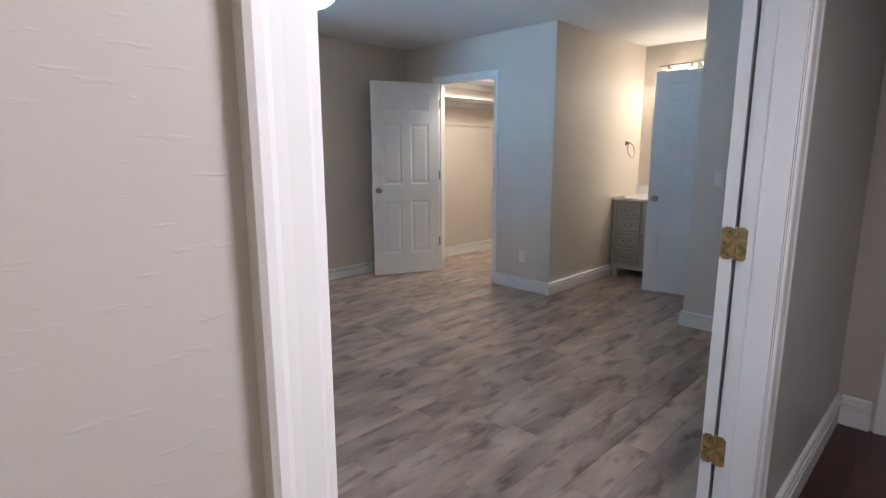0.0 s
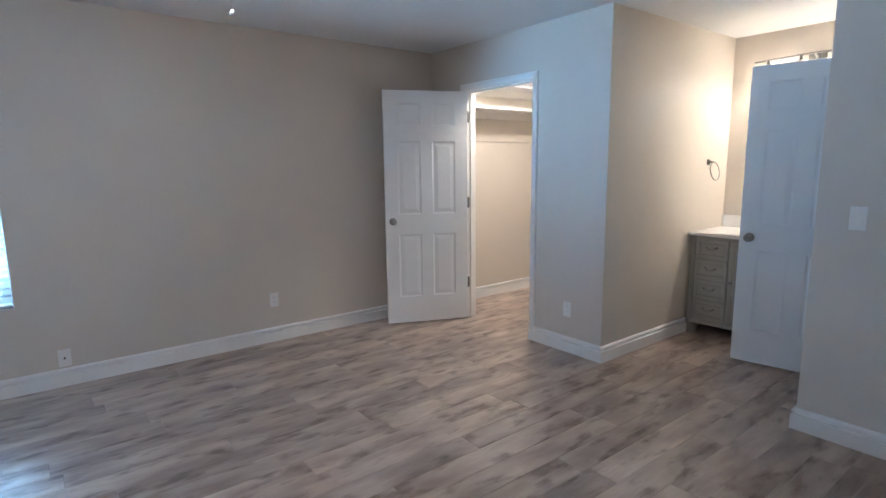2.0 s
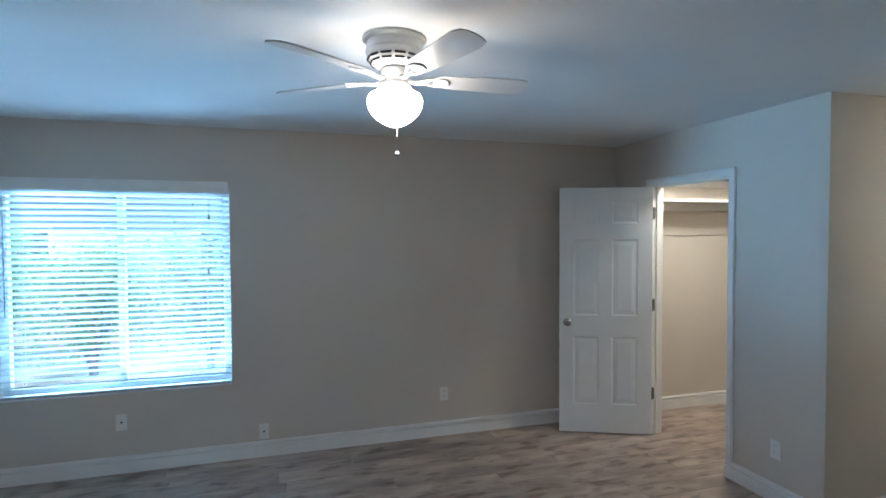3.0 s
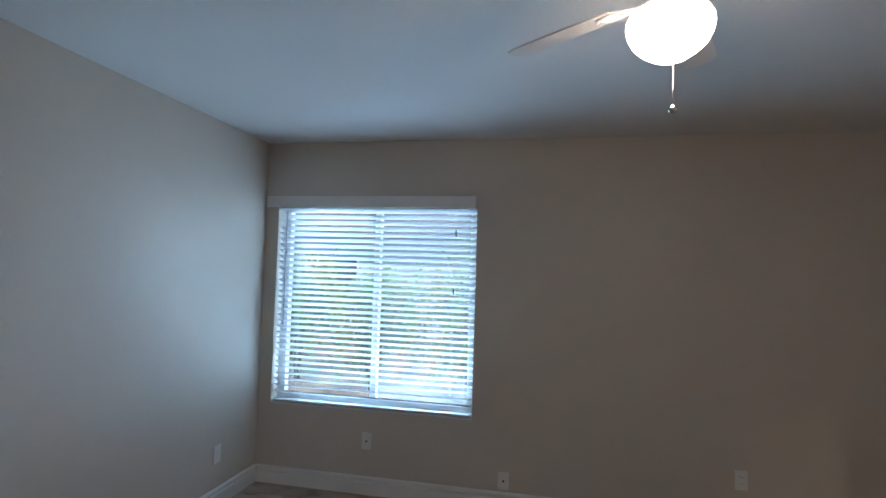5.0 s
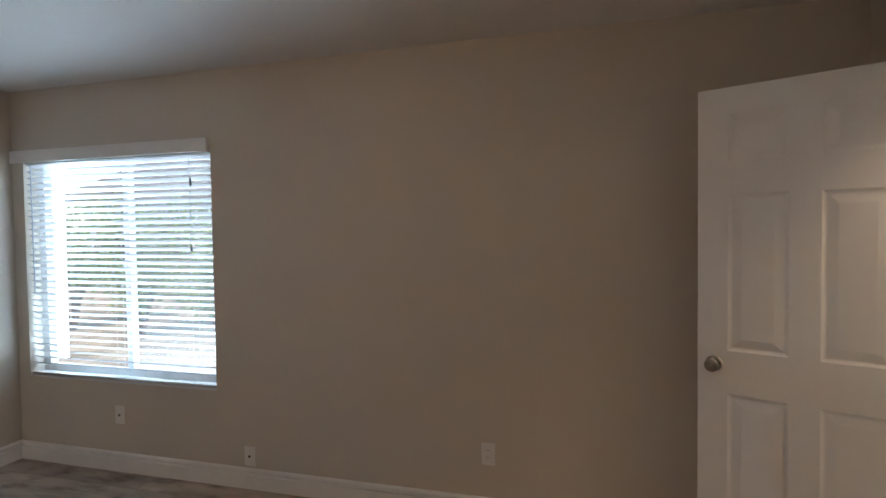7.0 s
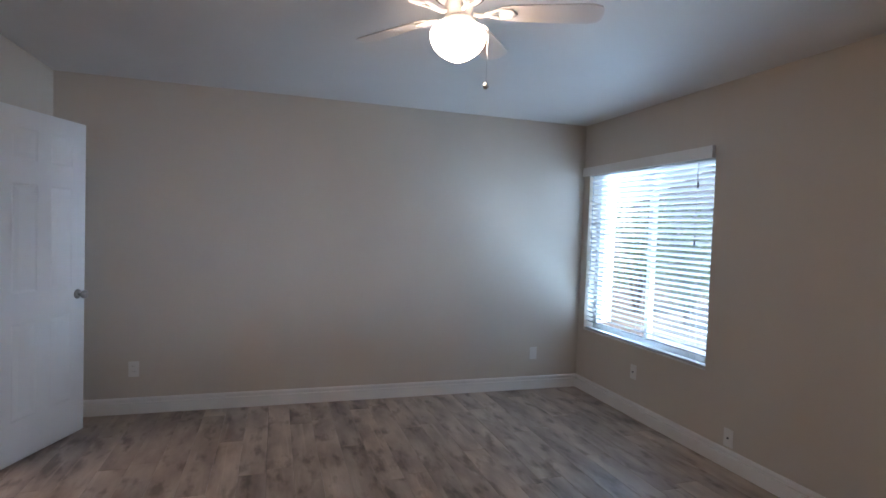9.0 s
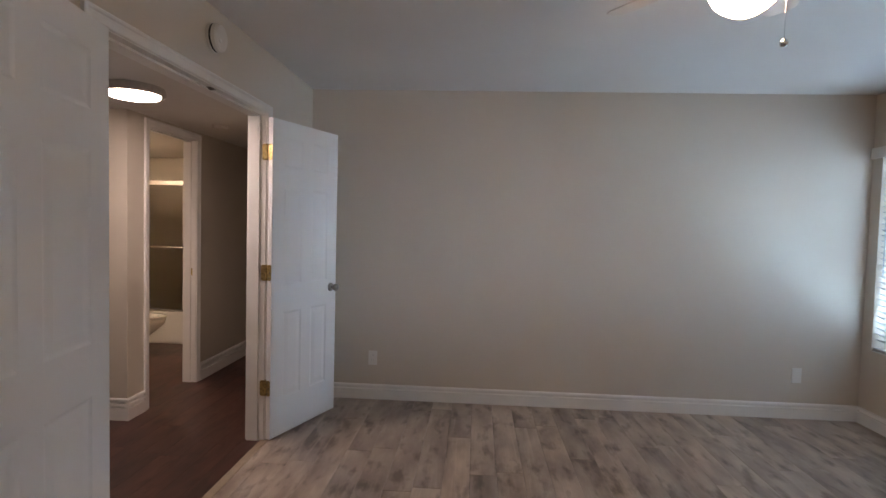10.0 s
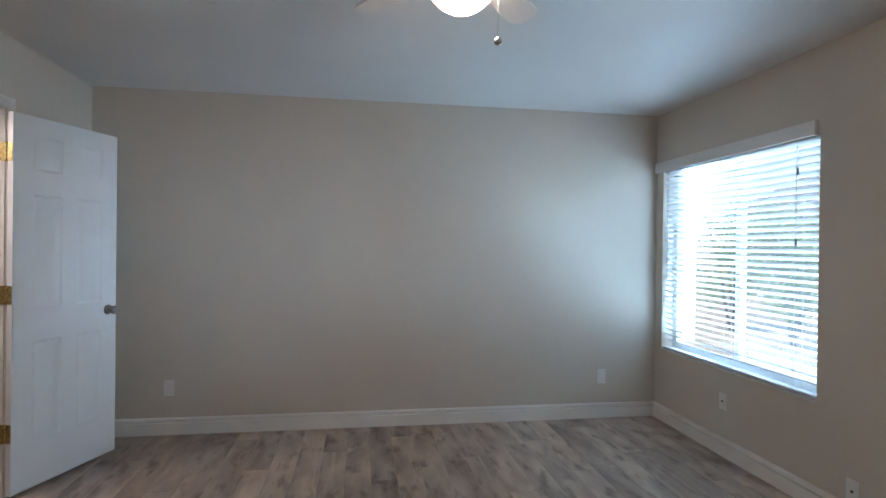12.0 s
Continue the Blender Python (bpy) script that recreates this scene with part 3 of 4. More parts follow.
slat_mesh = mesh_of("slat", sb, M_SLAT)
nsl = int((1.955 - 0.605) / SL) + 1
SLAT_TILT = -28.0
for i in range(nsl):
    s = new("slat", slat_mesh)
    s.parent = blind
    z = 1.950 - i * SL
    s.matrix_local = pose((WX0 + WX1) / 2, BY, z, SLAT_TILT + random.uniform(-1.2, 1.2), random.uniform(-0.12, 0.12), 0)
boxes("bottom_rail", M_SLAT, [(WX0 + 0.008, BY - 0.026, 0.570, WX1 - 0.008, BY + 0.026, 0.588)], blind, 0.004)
for x in (WX0 + 0.16, 0.83, WX1 - 0.16):
    for dy in (-0.0275, 0.0275):
        bm = bmesh.new()
        tube(bm, [(x, BY + dy, 0.585), (x, BY + dy, 1.95)], 0.0011, 5)
        part("ladder_cord", bm, M_SLAT, blind)
bm = bmesh.new()
tube(bm, [(0.175, NORTH - 0.006, 1.12), (0.172, NORTH - 0.006, 1.95)], 0.0045, 8)
part("tilt_wand", bm, M_WAND, blind, "grey plastic tilt wand")
for z0, x in ((1.79, 1.425), (1.395, 1.418)):
    bm = bmesh.new()
    tube(bm, [(x, NORTH - 0.004, z0 + 0.03), (x, NORTH - 0.004, 1.95)], 0.001, 5)
    c = part("pull_cord", bm, M_SLAT, blind)
    bm = bmesh.new()
    ring(bm, [(0.003, z0 + 0.03), (0.0055, z0 + 0.02), (0.007, z0 - 0.008), (0.004, z0 - 0.012)], 10, 'Z', (x, NORTH - 0.004, 0))
    part("tassel", bm, M_CORD, c, "small dark cord tassel", True)

# ---- ceiling fan ----
FX, FY = 2.37, 2.158
fan = thing("ceiling_fan", pose(FX, FY, CEIL), "white hugger ceiling fan with five blades and a lit schoolhouse globe", "ceiling fan")
bm = bmesh.new()
ring(bm, [(0.126, 0.0), (0.128, -0.008), (0.122, -0.013), (0.111, -0.017), (0.110, -0.048), (0.115, -0.053), (0.115, -0.062), (0.109, -0.067), (0.106, -0.078), (0.098, -0.094), (0.084, -0.107), (0.056, -0.114), (0.045, -0.114)], 48)
smooth_by_angle(part("motor_housing", bm, M_FAN, fan))
for i in range(12):
    a = 2 * math.pi * i / 12
    for r, z, wd in ((0.1045, -0.0825, 0.042), (0.0935, -0.0975, 0.038)):
        bm = bmesh.new()
        box(bm, -0.003, -wd / 2, -0.0035, 0.004, wd / 2, 0.0035)
        s = part("vent_slot", bm, M_DARK, fan)
        s.matrix_local = pose(r * math.cos(a), r * math.sin(a), z, 0, 0, math.degrees(a))
bm = bmesh.new()
ring(bm, [(0.045, -0.113), (0.054, -0.122), (0.055, -0.150), (0.051, -0.157), (0.050, -0.176), (0.058, -0.182), (0.066, -0.190), (0.068, -0.200), (0.068, -0.211), (0.056, -0.213)], 36)
smooth_by_angle(part("switch_housing", bm, M_FAN, fan))
bm = bmesh.new()
ring(bm, [(0.058, -0.208), (0.082, -0.211), (0.101, -0.221), (0.1095, -0.237), (0.1105, -0.252), (0.106, -0.274), (0.094, -0.297), (0.074, -0.317), (0.048, -0.334), (0.022, -0.345), (0.006, -0.349)], 44)
part("globe", bm, M_GLOBE, fan, "lit white opal glass globe", True)
bl = bmesh.new()
outline = [(0.165, 0.038), (0.20, 0.048), (0.30, 0.054), (0.43, 0.060), (0.51, 0.061), (0.546, 0.050), (0.557, 0.030), (0.560, 0.0)]
outline += [(x, -y) for x, y in reversed(outline[:-1])]
top = [bl.verts.new((x, y, 0.003)) for x, y in outline]
bot = [bl.verts.new((x, y, -0.003)) for x, y in outline]
bl.faces.new(top)
bl.faces.new(bot)
for i in range(len(outline)):
    j = (i + 1) % len(outline)
    bl.faces.new((top[i], top[j], bot[j], bot[i]))
bmesh.ops.recalc_face_normals(bl, faces=bl.faces)
blade_mesh = mesh_of("blade", bl, M_BLADE)
ir = bmesh.new()
tube(ir, [(0.055, 0, -0.004), (0.08, 0, -0.012), (0.11, 0, -0.010), (0.15, 0, 0.0)], 0.0085, 10)
for q in (-1, 1):
    tube(ir, [(0.10, 0, -0.008), (0.13, q * 0.018, -0.006), (0.165, q * 0.030, -0.004), (0.205, q * 0.026, -0.004), (0.225, 0, -0.004)], 0.006, 8)
box(ir, 0.16, -0.028, -0.007, 0.215, 0.028, -0.0032, 0.001)
iron_mesh = mesh_of("blade_iron", ir, M_FAN, True)
for i in range(5):
    a = -3 + 72 * i
    b_ob = new("blade", blade_mesh)
    b_ob.parent = fan
    b_ob.matrix_local = pose(0, 0, -0.157, 0, 0, a) @ pose(0, 0, 0, -12, 0, 0)
    i_ob = new("blade_iron", iron_mesh)
    i_ob.parent = b_ob
bm = bmesh.new()
tube(bm, [(0.018, 0.060, -0.196), (0.028, 0.100, -0.203), (0.032, 0.113, -0.216), (0.032, 0.114, -0.24), (0.032, 0.112, -0.427)], 0.0013, 6)
chain = part("pull_chain", bm, M_CHROME, fan)
bm = bmesh.new()
ring(bm, [(0.003, 0.014), (0.009, 0.010), (0.0125, 0.003), (0.013, -0.003), (0.009, -0.010), (0.003, -0.012)], 16, 'Z', (0.032, 0.112, -0.438))
part("chain_ball", bm, M_CHROME, chain, "small bright metal pull ball", True)


# ---- wall plates ----


def wall_plate(x, y, z, heading, kind, label):
    """heading: degrees that the plate faces."""
    root = thing({"duplex": "wall_outlet", "jack": "cable_jack", "switch": "light_switch", "blank": "wall_outlet"}[kind], pose(x, y, z, 0, 0, heading), label, "outlet" if kind != "switch" else "light switch", group="wall plates")
    h = 0.057 if kind != "low" else 0.05
    bm = bmesh.new()
    box(bm, 0.0, -0.035, -h, 0.006, 0.035, h, 0.0025)
    part("plate", bm, M_PLATE, root)
    if kind == "duplex":
        for dz in (-0.0195, 0.0195):
            bm = bmesh.new()
            ring(bm, [(0.0165, 0.004), (0.0165, 0.0075), (0.014, 0.008)], 18, 'X', (0, 0, dz))
            sk = part("socket", bm, M_PLATE, root)
            for dy, hh in ((-0.0065, 0.0045), (0.0065, 0.0035)):
                boxes("slot", M_DARK, [(0.007, dy - 0.001, dz - hh + 0.002, 0.0083, dy + 0.001, dz + hh + 0.002)], sk)
    elif kind == "jack":
        bm = bmesh.new()
        ring(bm, [(0.0065, 0.005), (0.0065, 0.012), (0.003, 0.0125)], 12, 'X')
        part("socket", bm, M_DARK, root)
    elif kind == "switch":
        boxes("rocker", M_PLATE, [(0.005, -0.0165, -0.033, 0.0095, 0.0165, 0.033)], root, 0.0015)
    else:
        boxes("socket", M_PLATE, [(0.005, -0.0165, -0.033, 0.0078, 0.0165, 0.033)], root, 0.001)
    for dz in (-0.048, 0.048):
        bm = bmesh.new()
        ring(bm, [(0.003, 0.005), (0.0028, 0.0067), (0.001, 0.007)], 8, 'X', (0, 0, dz))
        part("screw", bm, M_PLATE, root)
    return root


wall_plate(3.20, NORTH, 0.345, -90, "duplex", "white duplex outlet on the beige window wall")
wall_plate(0.84, NORTH, 0.356, -90, "jack", "white jack plate with dark centre under the window")
wall_plate(1.785, NORTH, 0.188, -90, "jack", "white cable jack plate just above the baseboard")
wall_plate(0.0, 3.78, 0.33, 0, "blank", "white outlet plate on the blank wall near the window")
wall_plate(0.0, 0.52, 0.33, 0, "duplex", "white duplex outlet behind the open double-door leaf")
wall_plate(EAST, 2.57, 0.33, 180, "duplex", "white duplex outlet beside the closet doorway")
wall_plate(EAST, 0.845, 1.145, 180, "switch", "white rocker light switch on the wall stub")

# smoke alarm above the double doorway
alarm = thing("smoke_alarm", pose(1.60, 0.0, 2.29), "round white smoke alarm on the wall above the doorway", "smoke alarm")
bm = bmesh.new()
ring(bm, [(0.070, 0.0), (0.070, 0.012), (0.066, 0.014), (0.066, 0.024), (0.069, 0.026), (0.067, 0.042), (0.058, 0.050), (0.02, 0.052), (0.004, 0.052)], 36, 'Y')
smooth_by_angle(part("body", bm, M_HALL_CEIL, alarm))
bm = bmesh.new()
ring(bm, [(0.010, 0.051), (0.010, 0.0545), (0.004, 0.055)], 14, 'Y', (0.02, 0, -0.02))
part("test_button", bm, M_PLATE, alarm)
# near-black ring paints in the shade on the alarm's side
bm = bmesh.new()
ring(bm, [(0.0665, 0.0145), (0.0668, 0.019), (0.0665, 0.0235)], 36, 'Y')
part("shade_ring", bm, M_DARK, alarm, "dark ring round the side that stands for its shade")

# catch plate in the head of the double doorway
catch = thing("ball_catch", pose(1.55, -0.03, HEAD), "dark metal catch plate in the head of the doorway", "door catch")
boxes("plate", M_STEEL, [(-0.03, -0.011, -0.002, 0.03, 0.011, 0.0)], catch)
boxes("tongue", M_STEEL, [(-0.012, -0.009, -0.009, 0.012, 0.009, -0.002)], catch, 0.002)

# ---- vanity alcove ----
VX, VY0, VY1 = 6.0, 1.037, 2.237
van = thing("vanity_cabinet", pose(0, 0, 0), "grey painted bathroom vanity with drawers on round feet", "vanity")
boxes("body", M_VANITY, [(VX, VY0, 0.10, 6.565, VY1, 0.825)], van, 0.003)
boxes("base_rail", M_VANITY, [(VX - 0.012, VY0 - 0.004, 0.095, VX + 0.03, VY1 + 0.006, 0.125)], van, 0.004)
boxes("corner_post", M_VANITY, [(VX - 0.012, VY1 - 0.035, 0.12, VX + 0.03, VY1 + 0.006, 0.825)], van, 0.004)
boxes("corner_post", M_VANITY, [(VX - 0.012, VY0 - 0.004, 0.12, VX + 0.03, VY0 + 0.035, 0.825)], van, 0.004)
for y in (VY0 + 0.04, VY1 - 0.03):
    for x in (VX + 0.03, 6.52):
        bm = bmesh.new()
        ring(bm, [(0.022, 0.0), (0.034, 0.02), (0.038, 0.045), (0.030, 0.07), (0.034, 0.08), (0.034, 0.099)], 20, 'Z', (x, y, 0))
        part("foot", bm, M_VANITY, van, "turned bun foot", True)


def drawer_front(y0, y1, z0, z1, nm="drawer"):
    bm = bmesh.new()
    x = VX - 0.016
    loops = []
    for inset, d in ((0.0, 0.016), (0.0, 0.002), (0.003, 0.0), (0.022, 0.0), (0.027, 0.006), (0.034, 0.006), (0.046, 0.002)):
        loops.append([bm.verts.new(p) for p in ((x + d, y0 + inset, z0 + inset), (x + d, y1 - inset, z0 + inset), (x + d, y1 - inset, z1 - inset), (x + d, y0 + inset, z1 - inset))])
    for a, b in zip(loops, loops[1:]):
        for i in range(4):
            j = (i + 1) % 4
            bm.faces.new((a[i], a[j], b[j], b[i]))
    bm.faces.new(loops[-1])
    bmesh.ops.recalc_face_normals(bm, faces=bm.faces)
    d = part(nm, bm, M_VANITY, van)
    bm = bmesh.new()
    yc, zc = (y0 + y1) / 2, (z0 + z1) / 2
    if nm == "drawer":
        tube(bm, [(x + 0.002, yc - 0.042, zc + 0.012), (x - 0.02, yc - 0.040, zc + 0.010), (x - 0.024, yc - 0.02, zc - 0.004), (x - 0.024, yc + 0.02, zc - 0.004), (x - 0.02, yc + 0.040, zc + 0.010), (x + 0.002, yc + 0.042, zc + 0.012)], 0.005, 8)
        part("pull", bm, M_NICKEL, d, "bail drawer pull of dull nickel", True)
    else:
        ring(bm, [(0.006, 0.0), (0.006, -0.014), (0.015, -0.020), (0.014, -0.028), (0.004, -0.031)], 16, 'X', (x, y1 - 0.03, zc))
        part("knob", bm, M_NICKEL, d, "small round knob", True)


for k in range(4):
    drawer_front(VY1 - 0.30, VY1 - 0.045, 0.145 + k * 0.168, 0.145 + k * 0.168 + 0.155)
    drawer_front(VY0 + 0.045, VY0 + 0.30, 0.145 + k * 0.168, 0.145 + k * 0.168 + 0.155)
drawer_front(VY0 + 0.31, 1.635, 0.145, 0.804, "cabinet_door")
drawer_front(1.639, VY1 - 0.31, 0.145, 0.804, "cabinet_door")

top_ob = thing("vanity_countertop", pose(0, 0, 0), "white cultured-marble countertop with a low backsplash", "countertop")
boxes("slab", M_COUNTER, [(VX - 0.03, 1.024, 0.826, 6.568, 2.258, 0.852)], top_ob, 0.005)
boxes("backsplash", M_COUNTER, [(6.545, 1.026, 0.853, 6.568, 2.257, 0.955)], top_ob, 0.004)
bm = bmesh.new()
ring(bm, [(0.20, 0.853), (0.205, 0.858), (0.195, 0.860), (0.17, 0.856), (0.10, 0.8545), (0.02, 0.8535)], 36, 'Z', (6.25, 1.64, 0))
part("basin", bm, M_PORC, top_ob, "white oval basin", True)
bm = bmesh.new()
tube(bm, [(6.47, 1.64, 0.852), (6.47, 1.64, 0.97), (6.43, 1.64, 1.0), (6.37, 1.64, 0.99), (6.34, 1.64, 0.96)], 0.013, 12)
fc = part("spout", bm, M_CHROME, top_ob, "chrome faucet spout", True)

mirror = thing("wall_mirror", pose(0, 0, 0), "frameless wall mirror above the vanity", "mirror")
boxes("mirror_pane", M_MIRROR, [(6.562, 1.06, 0.97, 6.569, 2.07, 1.98)], mirror)

vlight = thing("vanity_light", pose(6.57, 1.64, 2.19), "nickel bar vanity light with lit glass shades", "wall lamp")
boxes("back_plate", M_NICKEL, [(-0.02, -0.06, -0.05, -0.001, 0.06, 0.05)], vlight, 0.004)
bm = bmesh.new()
tube(bm, [(-0.085, -0.42 + 0.84 * k / 12, 0.018 + 0.012 * math.sin(math.pi * k / 12)) for k in range(13)], 0.0075, 8)
part("bar", bm, M_NICKEL, vlight, "curved nickel bar", True)
bm = bmesh.new()
tube(bm, [(-0.02, 0, 0.0), (-0.05, 0, 0.02), (-0.085, 0, 0.03)], 0.009, 8)
part("arm", bm, M_NICKEL, vlight, smooth=True)
for dy in (-0.36, -0.13, 0.09, 0.32):
    bm = bmesh.new()
    ring(bm, [(0.006, 0.022), (0.012, 0.018), (0.014, -0.012), (0.040, -0.018), (0.045, -0.026), (0.02, -0.03)], 18, 'Z', (-0.085, dy, 0.004))
    hd = part("holder", bm, M_NICKEL, vlight, smooth=True)
    bm = bmesh.new()
    ring(bm, [(0.030, -0.030), (0.042, -0.045), (0.052, -0.09), (0.058, -0.125), (0.054, -0.125), (0.040, -0.06), (0.030, -0.034)], 20, 'Z', (-0.085, dy, 0.0))
    sd = part("shade", bm, M_VANGLOW, vlight, "lit frosted glass shade", True)
    bm = bmesh.new()
    ring(bm, [(0.014, -0.062), (0.020, -0.075), (0.040, -0.100), (0.043, -0.112), (0.036, -0.124), (0.008, -0.127)], 18, 'Z', (-0.085, dy, 0.0))
    part("bulb", bm, M_VANBULB, sd, "glowing bulb in the open shade", True)

towel = thing("towel_ring", pose(6.23, 2.262, 1.415), "dark nickel towel ring on the wall beside the vanity", "towel ring")
bm = bmesh.new()
box(bm, -0.022, -0.010, -0.022, 0.022, 0.0, 0.022, 0.004)
part("mount", bm, M_STEEL, towel)
bm = bmesh.new()
tube(bm, [(0, -0.008, 0), (0, -0.05, 0.0)], 0.008, 10)
part("post", bm, M_STEEL, towel, smooth=True)
bm = bmesh.new()
pts = [(0.075 * math.sin(a), -0.048 - 0.014 * (1 - math.cos(a)), -0.075 + 0.075 * math.cos(a)) for a in (2 * math.pi * k / 28 for k in range(29))]
tube(bm, pts, 0.0045, 8)
part("ring", bm, M_NICKEL, towel, "thin round ring", True)

# ---- closet ----
for z, lab in ((1.945, "white closet shelf on a cleat along the wall"), (2.17, "upper white closet shelf near the ceiling")):
    sh = thing("closet_shelf", pose(0, 0, z), lab, "shelf")
    boxes("board", M_SHELF, [(EAST + T + 0.002, NORTH - 0.30, 0.0, 6.568, NORTH - 0.002, 0.018)], sh, 0.002)
    boxes("front_lip", M_SHELF, [(EAST + T + 0.002, NORTH - 0.318, -0.004, 6.568, NORTH - 0.3005, 0.020)], sh, 0.002)
    boxes("cleat", M_SHELF, [(EAST + T + 0.002, NORTH - 0.02, -0.07, 6.568, NORTH - 0.001, -0.001)], sh, 0.002)
rail = thing("closet_hook_rail", pose(0, 0, 0), "cream painted hanging board across the closet wall under the shelf", "rail")
boxes("board", M_WALL, [(EAST + T + 0.002, NORTH - 0.014, 1.645, 6.568, NORTH - 0.001, 1.873)], rail, 0.003)
cl = thing("closet_light", pose(5.28, 3.34, CEIL), "lit round glass closet ceiling light", "ceiling light")
bm = bmesh.new()
ring(bm, [(0.15, 0.0), (0.15, -0.02), (0.13, -0.025)], 32)
part("base", bm, M_FAN, cl)
bm = bmesh.new()
ring(bm, [(0.135, -0.022), (0.12, -0.06), (0.08, -0.085), (0.02, -0.095)], 32)
part("diffuser", bm, M_CLOSETGLOW, cl, "lit opal glass bowl", True)

# ---- hall and bathroom ----
hl = thing("hall_ceiling_light", pose(1.29, -0.61, HCEIL), "round flush hall ceiling light with nickel rim, lit", "ceiling light")
bm = bmesh.new()
ring(bm, [(0.150, 0.0), (0.158, -0.006), (0.165, -0.026), (0.163, -0.044), (0.154, -0.050), (0.142, -0.048)], 48)
smooth_by_angle(part("rim", bm, M_CHROME, hl, "brushed nickel rim"))
bm = bmesh.new()
ring(bm, [(0.141, -0.028), (0.141, -0.045), (0.132, -0.056), (0.10, -0.064), (0.03, -0.068), (0.005, -0.068)], 44)
part("diffuser", bm, M_HALLGLOW, hl, "lit white diffuser", True)

vent = thing("hall_smoke_alarm", pose(0.10, -0.70, HCEIL), "small round white alarm on the hall ceiling", "smoke alarm")
bm = bmesh.new()
ring(bm, [(0.062, 0.0), (0.062, -0.012), (0.052, -0.024), (0.02, -0.026)], 28)
part("body", bm, M_HALL_CEIL, vent)

bl_ob = thing("bathroom_light", pose(-0.55, -2.35, HCEIL), "round opal glass bathroom ceiling light, lit", "ceiling light")
bm = bmesh.new()
ring(bm, [(0.13, 0.0), (0.13, -0.02), (0.115, -0.025)], 32)
part("base", bm, M_FAN, bl_ob)
bm = bmesh.new()
ring(bm, [(0.118, -0.022), (0.10, -0.05), (0.06, -0.07), (0.01, -0.076)], 32)
part("diffuser", bm, M_BATHGLOW, bl_ob, "lit opal glass bowl", True)

tub = thing("bathtub", pose(-2.1, -2.795, 0), "white bathtub with a straight apron", "bathtub")
bm = bmesh.new()
box(bm, 0.54, 0.01, 0.0, 0.60, 1.62, 0.36, 0.02)
part("apron", bm, M_PORC, tub)
bm = bmesh.new()
outer = [(0.0, 0.01), (0.61, 0.01), (0.61, 1.625), (0.0, 1.625)]
inner = [(0.08, 0.12), (0.51, 0.12), (0.51, 1.50), (0.08, 1.50)]
low = [(0.14, 0.2), (0.45, 0.2), (0.45, 1.4), (0.14, 1.4)]
lp = [[bm.verts.new((x, y, z)) for x, y in pts] for pts, z in ((outer, 0.33), (outer, 0.362), (inner, 0.362), (low, 0.06))]
for a, b in zip(lp, lp[1:]):
    for i in range(4):
        j = (i + 1) % 4
        bm.faces.new((a[i], a[j], b[j], b[i]))
bm.faces.new(lp[-1])
bmesh.ops.recalc_face_normals(bm, faces=bm.faces)
part("basin", bm, M_PORC, tub)

sd = thing("shower_door", pose(-1.53, -2.8, 0.362), "sliding shower door of frosted glass with chrome rails", "shower door")
boxes("top_rail", M_CHROME, [(-0.03, 0.01, 1.40, 0.03, 1.62, 1.45)], sd, 0.004)
boxes("bottom_rail", M_CHROME, [(-0.03, 0.01, 0.0, 0.03, 1.62, 0.025)], sd, 0.004)
boxes("glass_panel", M_FROST, [(-0.018, 0.02, 0.026, -0.012, 0.85, 1.40)], sd)
boxes("glass_panel", M_FROST, [(0.012, 0.75, 0.026, 0.018, 1.61, 1.40)], sd)
bm = bmesh.new()
tube(bm, [(0.05, 0.10, 0.72), (0.05, 1.55, 0.72)], 0.009, 10)
part("towel_bar", bm, M_CHROME, sd, smooth=True)

wc = thing("toilet", pose(-1.02, -2.62, 0), "white porcelain toilet with its lid up beside the tub", "toilet")
bm = bmesh.new()


def oval(bm, rows, steps=28, caps=True):
    loops = []
    for z, rx, ryf, ryb, cy in rows:
        lp = []
        for i in range(steps):
            a = 2 * math.pi * i / steps
            s = math.sin(a)
            lp.append(bm.verts.new((rx * math.cos(a), cy + s * (ryf if s > 0 else ryb), z)))
        loops.append(lp)
    for a, b in zip(loops, loops[1:]):
        for i in range(steps):
            j = (i + 1) % steps
            bm.faces.new((a[i], a[j], b[j], b[i]))
    if caps:
        bm.faces.new(loops[0])
        bm.faces.new(loops[-1])
    bmesh.ops.recalc_face_normals(bm, faces=bm.faces)


oval(bm, [(0.0, 0.11, 0.20, 0.16, 0.40), (0.03, 0.105, 0.19, 0.15, 0.40), (0.15, 0.095, 0.15, 0.14, 0.42), (0.22, 0.13, 0.22, 0.16, 0.44), (0.32, 0.175, 0.31, 0.19, 0.47), (0.37, 0.182, 0.325, 0.20, 0.47), (0.38, 0.175, 0.315, 0.195, 0.47), (0.378, 0.135, 0.26, 0.15, 0.47), (0.30, 0.11, 0.20, 0.12, 0.46), (0.20, 0.05, 0.08, 0.06, 0.44)])
part("bowl", bm, M_PORC, wc, smooth=True)
bm = bmesh.new()
oval(bm, [(0.382, 0.125, 0.24, 0.14, 0.47), (0.382, 0.182, 0.328, 0.20, 0.47), (0.392, 0.188, 0.335, 0.21, 0.47), (0.402, 0.184, 0.33, 0.205, 0.47), (0.404, 0.15, 0.285, 0.165, 0.47), (0.396, 0.125, 0.24, 0.14, 0.47), (0.382, 0.125, 0.24, 0.14, 0.47)], caps=False)
part("seat", bm, M_PORC, wc, "white open-ring seat", True)
bm = bmesh.new()
